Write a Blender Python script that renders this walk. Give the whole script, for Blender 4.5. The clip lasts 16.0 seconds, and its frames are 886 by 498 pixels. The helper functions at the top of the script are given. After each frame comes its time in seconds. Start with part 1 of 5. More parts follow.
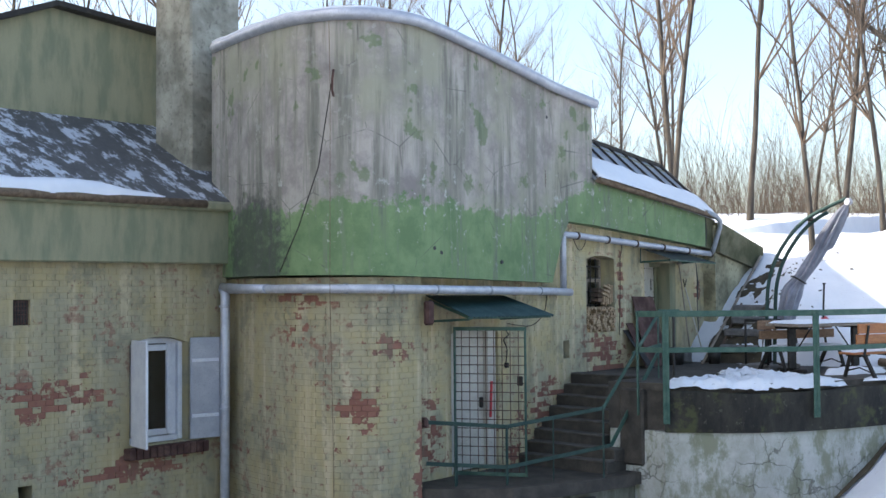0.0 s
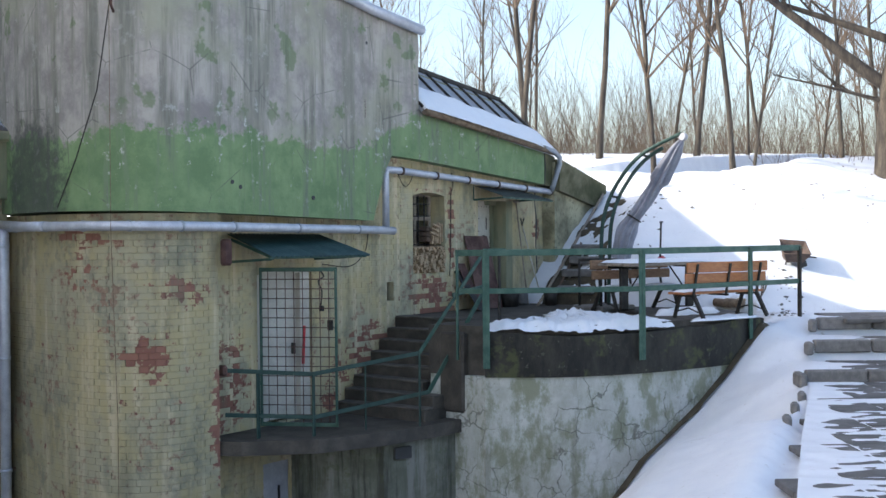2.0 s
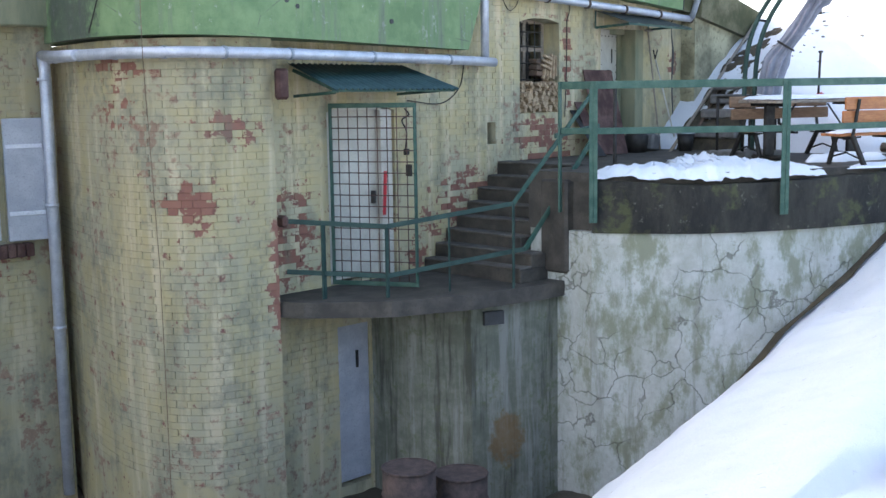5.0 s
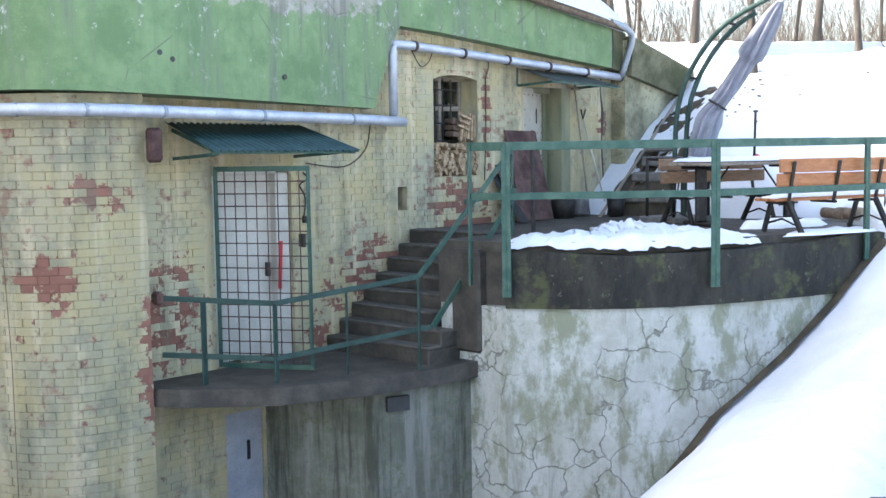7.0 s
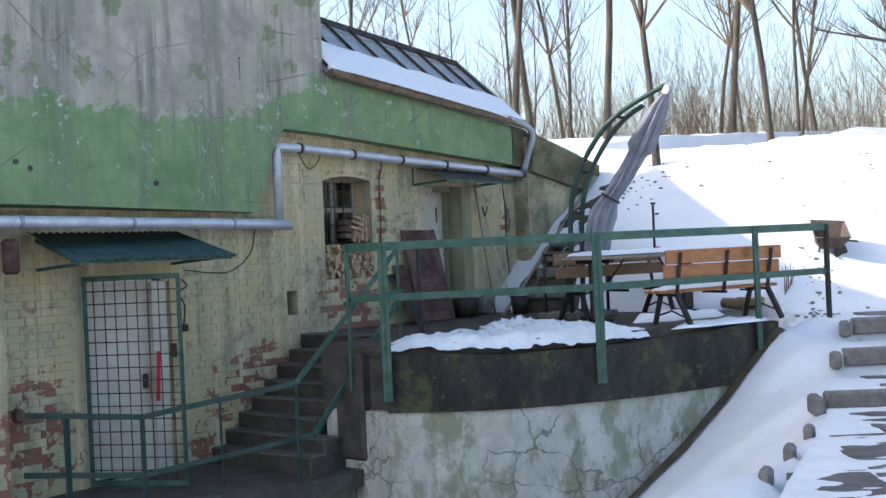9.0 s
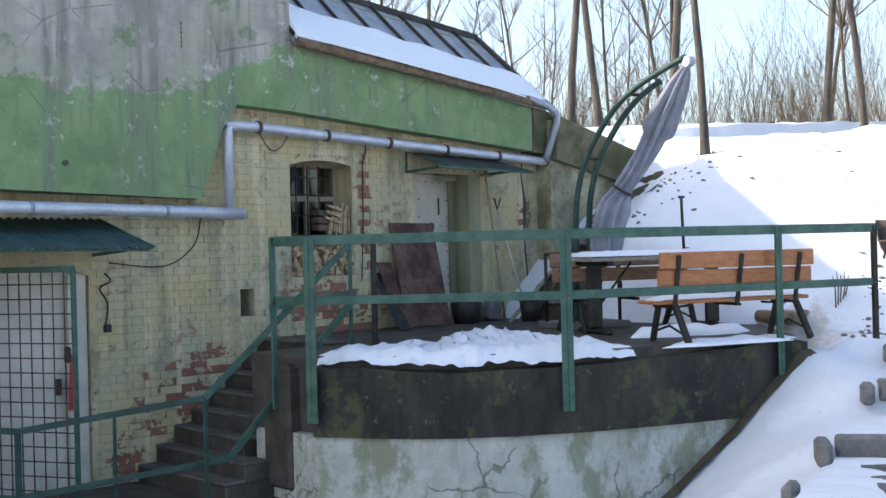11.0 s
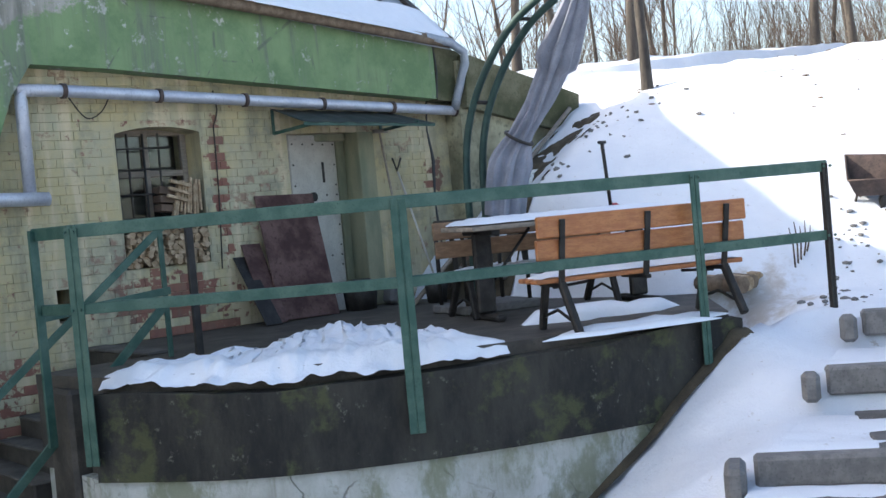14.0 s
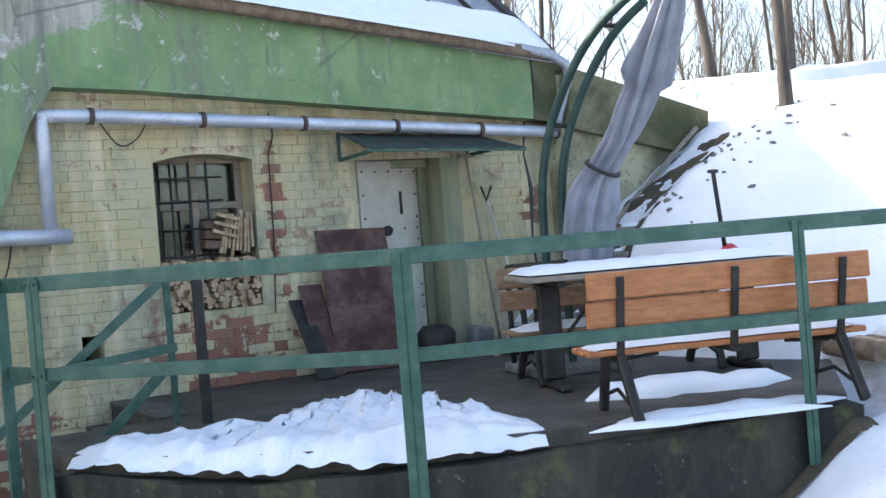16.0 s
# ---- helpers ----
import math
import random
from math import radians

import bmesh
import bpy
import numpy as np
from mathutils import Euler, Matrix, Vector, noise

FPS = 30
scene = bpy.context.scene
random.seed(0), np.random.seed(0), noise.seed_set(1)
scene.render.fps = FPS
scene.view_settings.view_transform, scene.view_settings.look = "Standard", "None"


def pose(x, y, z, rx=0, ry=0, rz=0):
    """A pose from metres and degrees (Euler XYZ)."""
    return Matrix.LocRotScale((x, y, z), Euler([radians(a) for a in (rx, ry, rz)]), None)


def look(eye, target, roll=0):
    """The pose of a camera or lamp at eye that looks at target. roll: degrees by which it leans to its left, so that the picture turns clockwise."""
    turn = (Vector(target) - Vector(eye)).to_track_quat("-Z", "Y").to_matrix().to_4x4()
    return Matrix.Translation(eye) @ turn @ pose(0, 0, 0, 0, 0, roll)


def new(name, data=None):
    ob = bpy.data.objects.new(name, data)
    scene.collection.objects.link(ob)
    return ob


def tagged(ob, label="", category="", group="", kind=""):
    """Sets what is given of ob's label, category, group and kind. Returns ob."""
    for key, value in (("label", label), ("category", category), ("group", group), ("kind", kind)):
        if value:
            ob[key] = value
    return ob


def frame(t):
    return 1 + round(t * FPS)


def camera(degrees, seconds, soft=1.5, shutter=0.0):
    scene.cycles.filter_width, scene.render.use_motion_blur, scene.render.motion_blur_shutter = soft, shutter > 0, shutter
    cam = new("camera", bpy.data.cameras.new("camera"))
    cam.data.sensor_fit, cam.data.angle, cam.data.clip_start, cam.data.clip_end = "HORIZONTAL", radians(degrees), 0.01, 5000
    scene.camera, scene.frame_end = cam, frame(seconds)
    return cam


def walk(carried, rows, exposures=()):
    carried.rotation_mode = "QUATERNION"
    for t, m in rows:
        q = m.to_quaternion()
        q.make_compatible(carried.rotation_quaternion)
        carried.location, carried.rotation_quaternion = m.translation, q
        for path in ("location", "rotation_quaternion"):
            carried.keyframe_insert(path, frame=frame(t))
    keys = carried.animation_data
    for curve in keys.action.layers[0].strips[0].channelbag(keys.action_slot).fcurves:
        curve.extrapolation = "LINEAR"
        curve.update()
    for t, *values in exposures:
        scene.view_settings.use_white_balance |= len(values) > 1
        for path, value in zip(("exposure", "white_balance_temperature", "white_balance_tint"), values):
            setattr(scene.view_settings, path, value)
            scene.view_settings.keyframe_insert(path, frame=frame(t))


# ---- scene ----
cam = camera(42.2, 16.0)

PATH = [
    (0, (-16.481, -11.241, 0.363), (-14.985, -9.916, 0.431), -0.4),
    (0.5, (-16.11, -11.235, 0.398), (-14.666, -9.852, 0.455), -0.9),
    (1, (-15.767, -11.302, 0.364), (-14.299, -9.945, 0.417), -1.2),
    (1.5, (-15.343, -11.21, 0.308), (-13.821, -9.911, 0.324), 1.1),
    (2, (-14.895, -11.355, 0.258), (-13.277, -10.18, 0.228), -0.5),
    (2.5, (-14.32, -11.254, 0.164), (-12.682, -10.107, 0.14), -1.5),
    (3, (-13.701, -11.119, -0.051), (-12.047, -9.994, -0.081), -1.4),
    (3.5, (-13.438, -11.057, 0.09), (-11.804, -9.905, 0.018), -2.8),
    (4, (-12.959, -10.884, 0.145), (-11.432, -9.606, -0.036), -1.9),
    (4.5, (-12.664, -10.778, -0.006), (-11.228, -9.406, -0.244), -2.5),
    (4.7, (-12.598, -10.725, -0.027), (-11.179, -9.345, -0.313), -1.3),
    (6.8, (-11.289, -10.268, -0.059), (-9.869, -8.881, -0.301), 0.7),
    (7, (-11.101, -10.188, -0.064), (-9.63, -8.845, -0.237), -0.9),
    (7.2, (-10.886, -10.069, -0.124), (-9.371, -8.769, -0.242), -2.3),
    (7.5, (-10.571, -10.027, -0.085), (-9.035, -8.747, -0.13), -1.4),
    (8, (-10.088, -10.04, -0.077), (-8.577, -8.729, -0.05), -1.8),
    (8.5, (-10.116, -10.273, -0.114), (-8.599, -8.971, -0.085), -2.3),
    (9, (-10.276, -10.675, -0.099), (-8.755, -9.377, -0.099), -2.7),
    (9.2, (-10.052, -10.68, -0.118), (-8.531, -9.381, -0.123), -2.6),
    (11.3, (-7.256, -10.718, -0.147), (-5.942, -9.21, -0.152), -2.4),
    (11.5, (-7.09, -10.695, -0.154), (-5.777, -9.185, -0.165), -3.5),
    (11.8, (-6.931, -10.506, -0.184), (-5.606, -9.008, -0.192), -1.7),
    (12, (-6.623, -10.473, -0.156), (-5.318, -8.958, -0.166), -2.3),
    (12.5, (-6.086, -10.453, -0.175), (-4.801, -8.921, -0.191), -3.6),
    (13, (-5.582, -10.422, -0.176), (-4.313, -8.876, -0.171), -3.2),
    (13.5, (-5.189, -10.218, -0.187), (-3.884, -8.703, -0.206), -4.0),
    (14, (-4.767, -10.022, -0.124), (-3.47, -8.501, -0.191), -5.1),
    (14.5, (-4.156, -9.947, -0.132), (-2.951, -8.353, -0.213), -3.5),
    (15, (-3.589, -9.749, -0.128), (-2.505, -8.069, -0.175), -3.6),
    (15.5, (-3.282, -9.52, -0.022), (-2.204, -7.837, -0.07), -3.8),
    (16, (-2.987, -9.406, 0.042), (-1.957, -7.692, 0.021), -4.6),
]
SKY, SUNPOWER = 0.15, 3.0
EXPOSURES = [(0, 1.48), (1.0, 1.56), (1.5, 1.50), (2.5, 1.22), (3.5, 1.02), (3.9, 1.2), (4.5, 1.75), (6.8, 2.4), (7.1, 2.4), (7.5, 2.08), (8.0, 1.65), (9.2, 1.42), (11.5, 1.55), (13.0, 1.6), (14.0, 1.5), (14.6, 1.5), (15.2, 1.72), (16, 1.9)]
walk(cam, [(t, look(e, a, r)) for t, e, a, r in PATH], exposures=EXPOSURES)

# ---- light ----
world = bpy.data.worlds.new("sky")
scene.world = world
world.use_nodes = True
wn = world.node_tree
sky = wn.nodes.new("ShaderNodeTexSky")
sky.sky_type = "NISHITA"
sky.sun_disc = False
SUN_TO = Vector((-0.60, 0.62, 0.50)).normalized()
sky.sun_elevation = math.asin(SUN_TO.z)
sky.sun_rotation = math.atan2(SUN_TO.x, SUN_TO.y)
sky.dust_density, sky.air_density, sky.ozone_density = 3.0, 1.0, 1.0
wn.nodes["Background"].inputs["Strength"].default_value = SKY
wn.links.new(sky.outputs[0], wn.nodes["Background"].inputs[0])
sun = new("sun", bpy.data.lights.new("sun", "SUN"))
sun.data.energy, sun.data.angle, sun.data.color = SUNPOWER, radians(0.6), (1, 0.94, 0.84)
sun.matrix_world = look(SUN_TO * 60, (0, 0, 0))


# ---- materials ----
class Nodes:
    """A small builder for one procedural material."""

    def __init__(self, name, rough=0.8, metal=0.0):
        self.m = bpy.data.materials.new(name)
        self.m.use_nodes = True
        self.t = self.m.node_tree
        self.b = self.t.nodes["Principled BSDF"]
        self.b.inputs["Roughness"].default_value = rough
        self.b.inputs["Metallic"].default_value = metal
        geo = self.t.nodes.new("ShaderNodeNewGeometry")
        self.pos = geo.outputs["Position"]
        self.island = geo.outputs["Random Per Island"]

    def put(self, kind, **sockets):
        n = self.t.nodes.new(kind)
        for k, v in sockets.items():
            n.inputs[k].default_value = v
        return n

    def link(self, a, b):
        self.t.links.new(a, b)

    def stretch(self, sx, sy, sz):
        n = self.put("ShaderNodeMapping")
        n.inputs["Scale"].default_value = (sx, sy, sz)
        self.link(self.pos, n.inputs["Vector"])
        return n.outputs[0]

    def noise(self, scale, detail=5, rough=0.6, vec=None):
        n = self.put("ShaderNodeTexNoise", Scale=scale, Detail=detail, Roughness=rough)
        self.link(vec if vec is not None else self.pos, n.inputs["Vector"])
        return n.outputs["Fac"]

    def step(self, value, lo, hi):
        n = self.put("ShaderNodeMapRange")
        n.interpolation_type = "SMOOTHSTEP"
        n.inputs["From Min"].default_value, n.inputs["From Max"].default_value = lo, hi
        self.link(value, n.inputs["Value"])
        return n.outputs["Result"]

    def calc(self, op, a, b):
        n = self.put("ShaderNodeMath")
        n.operation = op
        for i, v in enumerate((a, b)):
            if isinstance(v, (int, float)):
                n.inputs[i].default_value = v
            else:
                self.link(v, n.inputs[i])
        return n.outputs[0]

    def mix(self, fac, a, b):
        n = self.put("ShaderNodeMix")
        n.data_type = "RGBA"
        if isinstance(fac, (int, float)):
            n.inputs[0].default_value = fac
        else:
            self.link(fac, n.inputs[0])
        for i, v in ((6, a), (7, b)):
            if isinstance(v, tuple):
                n.inputs[i].default_value = (*v, 1)
            else:
                self.link(v, n.inputs[i])
        return n.outputs[2]

    def near(self, centre, size):
        """1 inside a soft ball round centre with the half sizes given, 0 outside."""
        n = self.put("ShaderNodeMapping")
        n.vector_type = "TEXTURE"
        n.inputs["Location"].default_value, n.inputs["Scale"].default_value = centre, size
        self.link(self.pos, n.inputs["Vector"])
        d = self.put("ShaderNodeVectorMath")
        d.operation = "LENGTH"
        self.link(n.outputs[0], d.inputs[0])
        return self.step(d.outputs["Value"], 1.2, 0.3)

    def height(self, lo, hi):
        n = self.put("ShaderNodeSeparateXYZ")
        self.link(self.pos, n.inputs[0])
        return self.step(n.outputs["Z"], lo, hi)

    def axis(self, which):
        n = self.put("ShaderNodeSeparateXYZ")
        self.link(self.pos, n.inputs[0])
        return n.outputs[which]

    def each(self):
        return self.t.nodes.new("ShaderNodeObjectInfo").outputs["Random"]

    def done(self, colour, bump=None, strength=0.3, distance=0.01):
        if isinstance(colour, tuple):
            self.b.inputs["Base Color"].default_value = (*colour, 1)
        else:
            self.link(colour, self.b.inputs["Base Color"])
        if bump is not None:
            n = self.put("ShaderNodeBump", Strength=strength, Distance=distance)
            self.link(bump, n.inputs["Height"])
            self.link(n.outputs[0], self.b.inputs["Normal"])
        return self.m


def speckled(name, a, b, scale=6, rough=0.8, metal=0.0, fine=60, strength=0.25, grain=(1, 1, 1)):
    """A surface of two tones with fine grain."""
    k = Nodes(name, rough, metal)
    v = k.stretch(*grain)
    big = k.step(k.noise(scale, vec=v), 0.35, 0.68)
    small = k.noise(fine, 3, vec=v)
    c = k.mix(big, a, b)
    c = k.mix(k.step(small, 0.5, 0.8), c, tuple(x * 0.7 for x in a))
    return k.done(c, k.calc("ADD", small, big), strength, 0.006)


def painted_brick(name, patches, tone=1.0):
    """Flaking yellow-green limewash over red brick; patches are places where the paint is gone."""
    k = Nodes(name, 0.9)
    blot = k.noise(1.3, 6, 0.65)
    fleck = k.noise(9, 5, 0.7)
    streak = k.noise(1.0, 4, 0.6, k.stretch(5, 5, 0.45))
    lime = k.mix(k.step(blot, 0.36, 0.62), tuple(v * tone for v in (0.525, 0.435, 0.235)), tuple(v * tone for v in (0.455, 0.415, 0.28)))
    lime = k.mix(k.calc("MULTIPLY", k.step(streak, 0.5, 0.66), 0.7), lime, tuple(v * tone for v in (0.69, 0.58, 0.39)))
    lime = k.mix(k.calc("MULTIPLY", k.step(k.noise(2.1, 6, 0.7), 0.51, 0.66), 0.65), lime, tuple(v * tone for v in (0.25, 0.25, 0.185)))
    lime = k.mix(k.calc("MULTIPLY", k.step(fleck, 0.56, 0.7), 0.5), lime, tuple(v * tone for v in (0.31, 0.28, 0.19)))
    r = k.calc("FRACT", k.calc("ADD", k.each(), k.island), 0.0)
    red = k.mix(r, (0.17, 0.062, 0.046), (0.27, 0.125, 0.085))
    red = k.mix(k.step(fleck, 0.5, 0.72), red, (0.20, 0.09, 0.07))
    bare = k.step(k.calc("ADD", k.calc("MULTIPLY", blot, 0.5), k.calc("ADD", k.calc("MULTIPLY", fleck, 0.6), k.calc("MULTIPLY", r, 0.10))), 0.665, 0.73)
    bare = k.calc("MULTIPLY", bare, 0.6)
    for centre, size in patches:
        spot = k.step(k.calc("ADD", k.calc("MULTIPLY", k.near(centre, size), 0.66), k.calc("ADD", k.calc("MULTIPLY", k.calc("SUBTRACT", fleck, 0.5), 1.9), k.calc("MULTIPLY", k.calc("SUBTRACT", r, 0.5), 0.75))), 0.5, 0.60)
        bare = k.calc("MAXIMUM", bare, spot)
    c = k.mix(bare, lime, red)
    grime = k.calc("MULTIPLY", k.step(k.noise(0.9, 6, 0.7, k.stretch(2.5, 2.5, 0.6)), 0.5, 0.7), 0.55)
    c = k.mix(grime, c, (0.14, 0.14, 0.10))
    return k.done(c, k.calc("ADD", k.calc("MULTIPLY", fleck, 1.0), k.calc("MULTIPLY", k.noise(70, 3), 0.4)), 0.5, 0.012)


def green_plaster():
    """Old render: grey above, green paint below an uneven edge, with bare white spots and rain streaks."""
    k = Nodes("green_plaster", 0.92)
    z, x = k.axis("Z"), k.axis("X")
    wob = k.noise(1.6, 6, 0.7)
    fleck = k.noise(7, 6, 0.72)
    streak = k.noise(1.0, 5, 0.65, k.stretch(4.5, 4.5, 0.35))
    fine = k.noise(45, 4)
    grey = k.mix(k.step(wob, 0.35, 0.65), (0.235, 0.212, 0.202), (0.425, 0.388, 0.348))
    grey = k.mix(k.calc("MULTIPLY", k.step(streak, 0.44, 0.62), 0.55), grey, (0.21, 0.225, 0.165))
    grey = k.mix(k.calc("MULTIPLY", k.step(k.noise(0.7, 5, 0.6), 0.5, 0.66), 0.8), grey, (0.33, 0.325, 0.24))
    green = k.mix(k.step(wob, 0.36, 0.64), (0.13, 0.205, 0.095), (0.21, 0.30, 0.145))
    green = k.mix(k.calc("MULTIPLY", k.step(streak, 0.52, 0.68), 0.6), green, (0.25, 0.30, 0.215))
    edge = k.calc("ADD", z, k.calc("ADD", k.calc("MULTIPLY", k.calc("SUBTRACT", wob, 0.5), 0.9), k.calc("MULTIPLY", k.calc("SUBTRACT", fleck, 0.5), 0.5)))
    edge = k.calc("SUBTRACT", edge, k.calc("MULTIPLY", k.step(x, -1.9, -0.1), 0.62))
    top = k.step(edge, 1.5, 1.58)
    right = k.step(x, -0.15, -0.05)
    top = k.calc("MULTIPLY", top, k.calc("SUBTRACT", 1.0, right))
    c = k.mix(top, green, grey)
    spots = k.step(k.calc("ADD", k.calc("MULTIPLY", fleck, 0.75), k.calc("MULTIPLY", streak, 0.4)), 0.66, 0.71)
    near_edge = k.calc("MULTIPLY", k.step(edge, 0.6, 1.45), k.step(edge, 2.4, 1.6))
    c = k.mix(k.calc("MULTIPLY", spots, k.calc("ADD", 0.35, k.calc("MULTIPLY", near_edge, 0.6))), c, (0.50, 0.50, 0.46))
    island = k.calc("MULTIPLY", k.step(k.noise(1.9, 4), 0.60, 0.64), k.step(edge, 1.6, 1.9))
    c = k.mix(k.calc("MULTIPLY", island, 0.7), c, (0.13, 0.185, 0.085))
    dirt = k.calc("MULTIPLY", k.step(k.calc("ADD", k.calc("MULTIPLY", streak, 0.7), k.calc("MULTIPLY", wob, 0.4)), 0.54, 0.74), 0.65)
    c = k.mix(dirt, c, (0.065, 0.063, 0.06))
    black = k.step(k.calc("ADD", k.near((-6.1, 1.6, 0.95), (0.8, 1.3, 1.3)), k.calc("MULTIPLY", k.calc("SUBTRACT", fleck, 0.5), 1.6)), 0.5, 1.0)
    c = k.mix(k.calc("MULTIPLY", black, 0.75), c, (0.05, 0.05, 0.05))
    cracks = k.put("ShaderNodeTexVoronoi", Scale=0.9)
    cracks.feature = "DISTANCE_TO_EDGE"
    k.link(k.pos, cracks.inputs["Vector"])
    line = k.calc("MULTIPLY", k.step(cracks.outputs[0], 0.010, 0.002), k.step(wob, 0.5, 0.58))
    c = k.mix(k.calc("MULTIPLY", line, 0.6), c, (0.10, 0.10, 0.09))
    return k.done(c, k.calc("ADD", fleck, k.calc("MULTIPLY", fine, 0.5)), 0.45, 0.015)


def white_wall():
    """Cracked pale limewash over rough render."""
    k = Nodes("cracked_limewash", 0.92)
    wob = k.noise(1.4, 6, 0.7)
    fleck = k.noise(8, 6, 0.7)
    c = k.mix(k.step(wob, 0.35, 0.65), (0.36, 0.36, 0.315), (0.52, 0.53, 0.50))
    moss = k.step(k.calc("ADD", k.calc("MULTIPLY", wob, 0.5), k.calc("MULTIPLY", k.noise(3, 6, 0.7, k.stretch(1, 1, 0.5)), 0.7)), 0.56, 0.70)
    c = k.mix(k.calc("MULTIPLY", moss, 0.8), c, (0.17, 0.18, 0.10))
    drip = k.step(k.noise(1.0, 5, 0.7, k.stretch(4, 4, 0.4)), 0.56, 0.68)
    c = k.mix(k.calc("MULTIPLY", drip, 0.55), c, (0.20, 0.20, 0.15))
    v = k.put("ShaderNodeTexVoronoi", Scale=2.1)
    v.feature = "DISTANCE_TO_EDGE"
    warp = k.put("ShaderNodeVectorMath")
    warp.operation = "MULTIPLY_ADD"
    n = k.put("ShaderNodeTexNoise", Scale=3.0, Detail=4)
    k.link(k.pos, n.inputs["Vector"])
    k.link(n.outputs["Color"], warp.inputs[0])
    warp.inputs[1].default_value = (0.35, 0.35, 0.35)
    k.link(k.pos, warp.inputs[2])
    k.link(warp.outputs[0], v.inputs["Vector"])
    line = k.calc("MULTIPLY", k.step(v.outputs[0], 0.022, 0.004), k.step(k.noise(1.1, 3), 0.42, 0.54))
    c = k.mix(k.calc("MULTIPLY", line, 0.65), c, (0.10, 0.10, 0.075))
    low = k.step(k.calc("ADD", k.near((2.3, -4.5, -2.0), (1.1, 1.1, 0.8)), k.calc("MULTIPLY", k.calc("SUBTRACT", fleck, 0.5), 1.4)), 0.4, 0.9)
    c = k.mix(k.calc("MULTIPLY", low, 0.75), c, (0.15, 0.17, 0.06))
    pale = k.calc("MULTIPLY", k.step(fleck, 0.58, 0.66), 0.5)
    c = k.mix(pale, c, (0.22, 0.22, 0.17))
    return k.done(c, k.calc("SUBTRACT", fleck, line), 0.6, 0.02)


def damp_plaster():
    """Grey-green old plaster with long vertical water runs and a rust stain."""
    k = Nodes("damp_plaster", 0.9)
    wob, fleck = k.noise(1.6, 6, 0.7), k.noise(8, 6, 0.7)
    run = k.noise(1.0, 6, 0.7, k.stretch(4.5, 4.5, 0.35))
    c = k.mix(k.step(wob, 0.36, 0.64), (0.12, 0.125, 0.09), (0.23, 0.23, 0.19))
    c = k.mix(k.calc("MULTIPLY", k.step(run, 0.50, 0.64), 0.65), c, (0.28, 0.28, 0.255))
    c = k.mix(k.calc("MULTIPLY", k.step(run, 0.48, 0.36), 0.8), c, (0.055, 0.055, 0.04))
    moss = k.step(k.calc("ADD", k.calc("MULTIPLY", fleck, 0.6), k.calc("MULTIPLY", wob, 0.5)), 0.55, 0.68)
    c = k.mix(k.calc("MULTIPLY", moss, 0.7), c, (0.10, 0.115, 0.05))
    rust = k.step(k.calc("ADD", k.near((-2.3, -1.75, -4.3), (0.35, 0.6, 0.5)), k.calc("MULTIPLY", k.calc("SUBTRACT", fleck, 0.5), 1.5)), 0.5, 0.95)
    c = k.mix(k.calc("MULTIPLY", rust, 0.7), c, (0.17, 0.095, 0.03))
    return k.done(c, fleck, 0.6, 0.02)


def black_concrete():
    k = Nodes("tarred_concrete", 0.85)
    streak = k.noise(1.0, 7, 0.72, k.stretch(2.6, 2.6, 0.9))
    fleck = k.noise(9, 6, 0.7)
    c = k.mix(k.step(streak, 0.38, 0.66), (0.012, 0.011, 0.010), (0.042, 0.039, 0.030))
    c = k.mix(k.calc("MULTIPLY", k.step(fleck, 0.60, 0.70), 0.6), c, (0.20, 0.19, 0.15))
    c = k.mix(k.calc("MULTIPLY", k.step(k.noise(2.4, 6, 0.7), 0.53, 0.66), 0.75), c, (0.075, 0.08, 0.03))
    return k.done(c, fleck, 0.6, 0.02)


def snow_ground():
    """Snow with blue-grey dips, thin spots and leaf litter."""
    k = Nodes("snow", 0.55)
    lump = k.noise(3.0, 6, 0.6)
    grain = k.noise(60, 3)
    c = k.mix(lump, (0.60, 0.63, 0.69), (0.76, 0.78, 0.81))
    bits = k.calc("MULTIPLY", k.step(k.noise(14, 5, 0.75), 0.62, 0.70), 0.55)
    c = k.mix(bits, c, (0.30, 0.25, 0.19))
    mud = k.step(k.calc("ADD", k.near((3.75, -4.15, -0.9), (1.0, 0.75, 0.7)), k.calc("MULTIPLY", k.calc("SUBTRACT", k.noise(5, 6, 0.7), 0.5), 1.6)), 0.45, 1.0)
    c = k.mix(k.calc("MULTIPLY", mud, 0.75), c, (0.36, 0.30, 0.23))
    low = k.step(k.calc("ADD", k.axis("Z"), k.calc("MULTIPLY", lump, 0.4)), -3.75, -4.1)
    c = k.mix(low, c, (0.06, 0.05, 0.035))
    return k.done(c, k.calc("ADD", lump, k.calc("MULTIPLY", grain, 0.25)), 0.5, 0.04)


M_SNOW = snow_ground()


def clean_snow():
    k = Nodes("packed_snow", 0.5)
    soft, grain = k.noise(6, 6, 0.65), k.noise(45, 3)
    return k.done(k.mix(soft, (0.66, 0.69, 0.75), (0.80, 0.82, 0.85)), k.calc("ADD", soft, k.calc("MULTIPLY", grain, 0.3)), 0.6, 0.025)


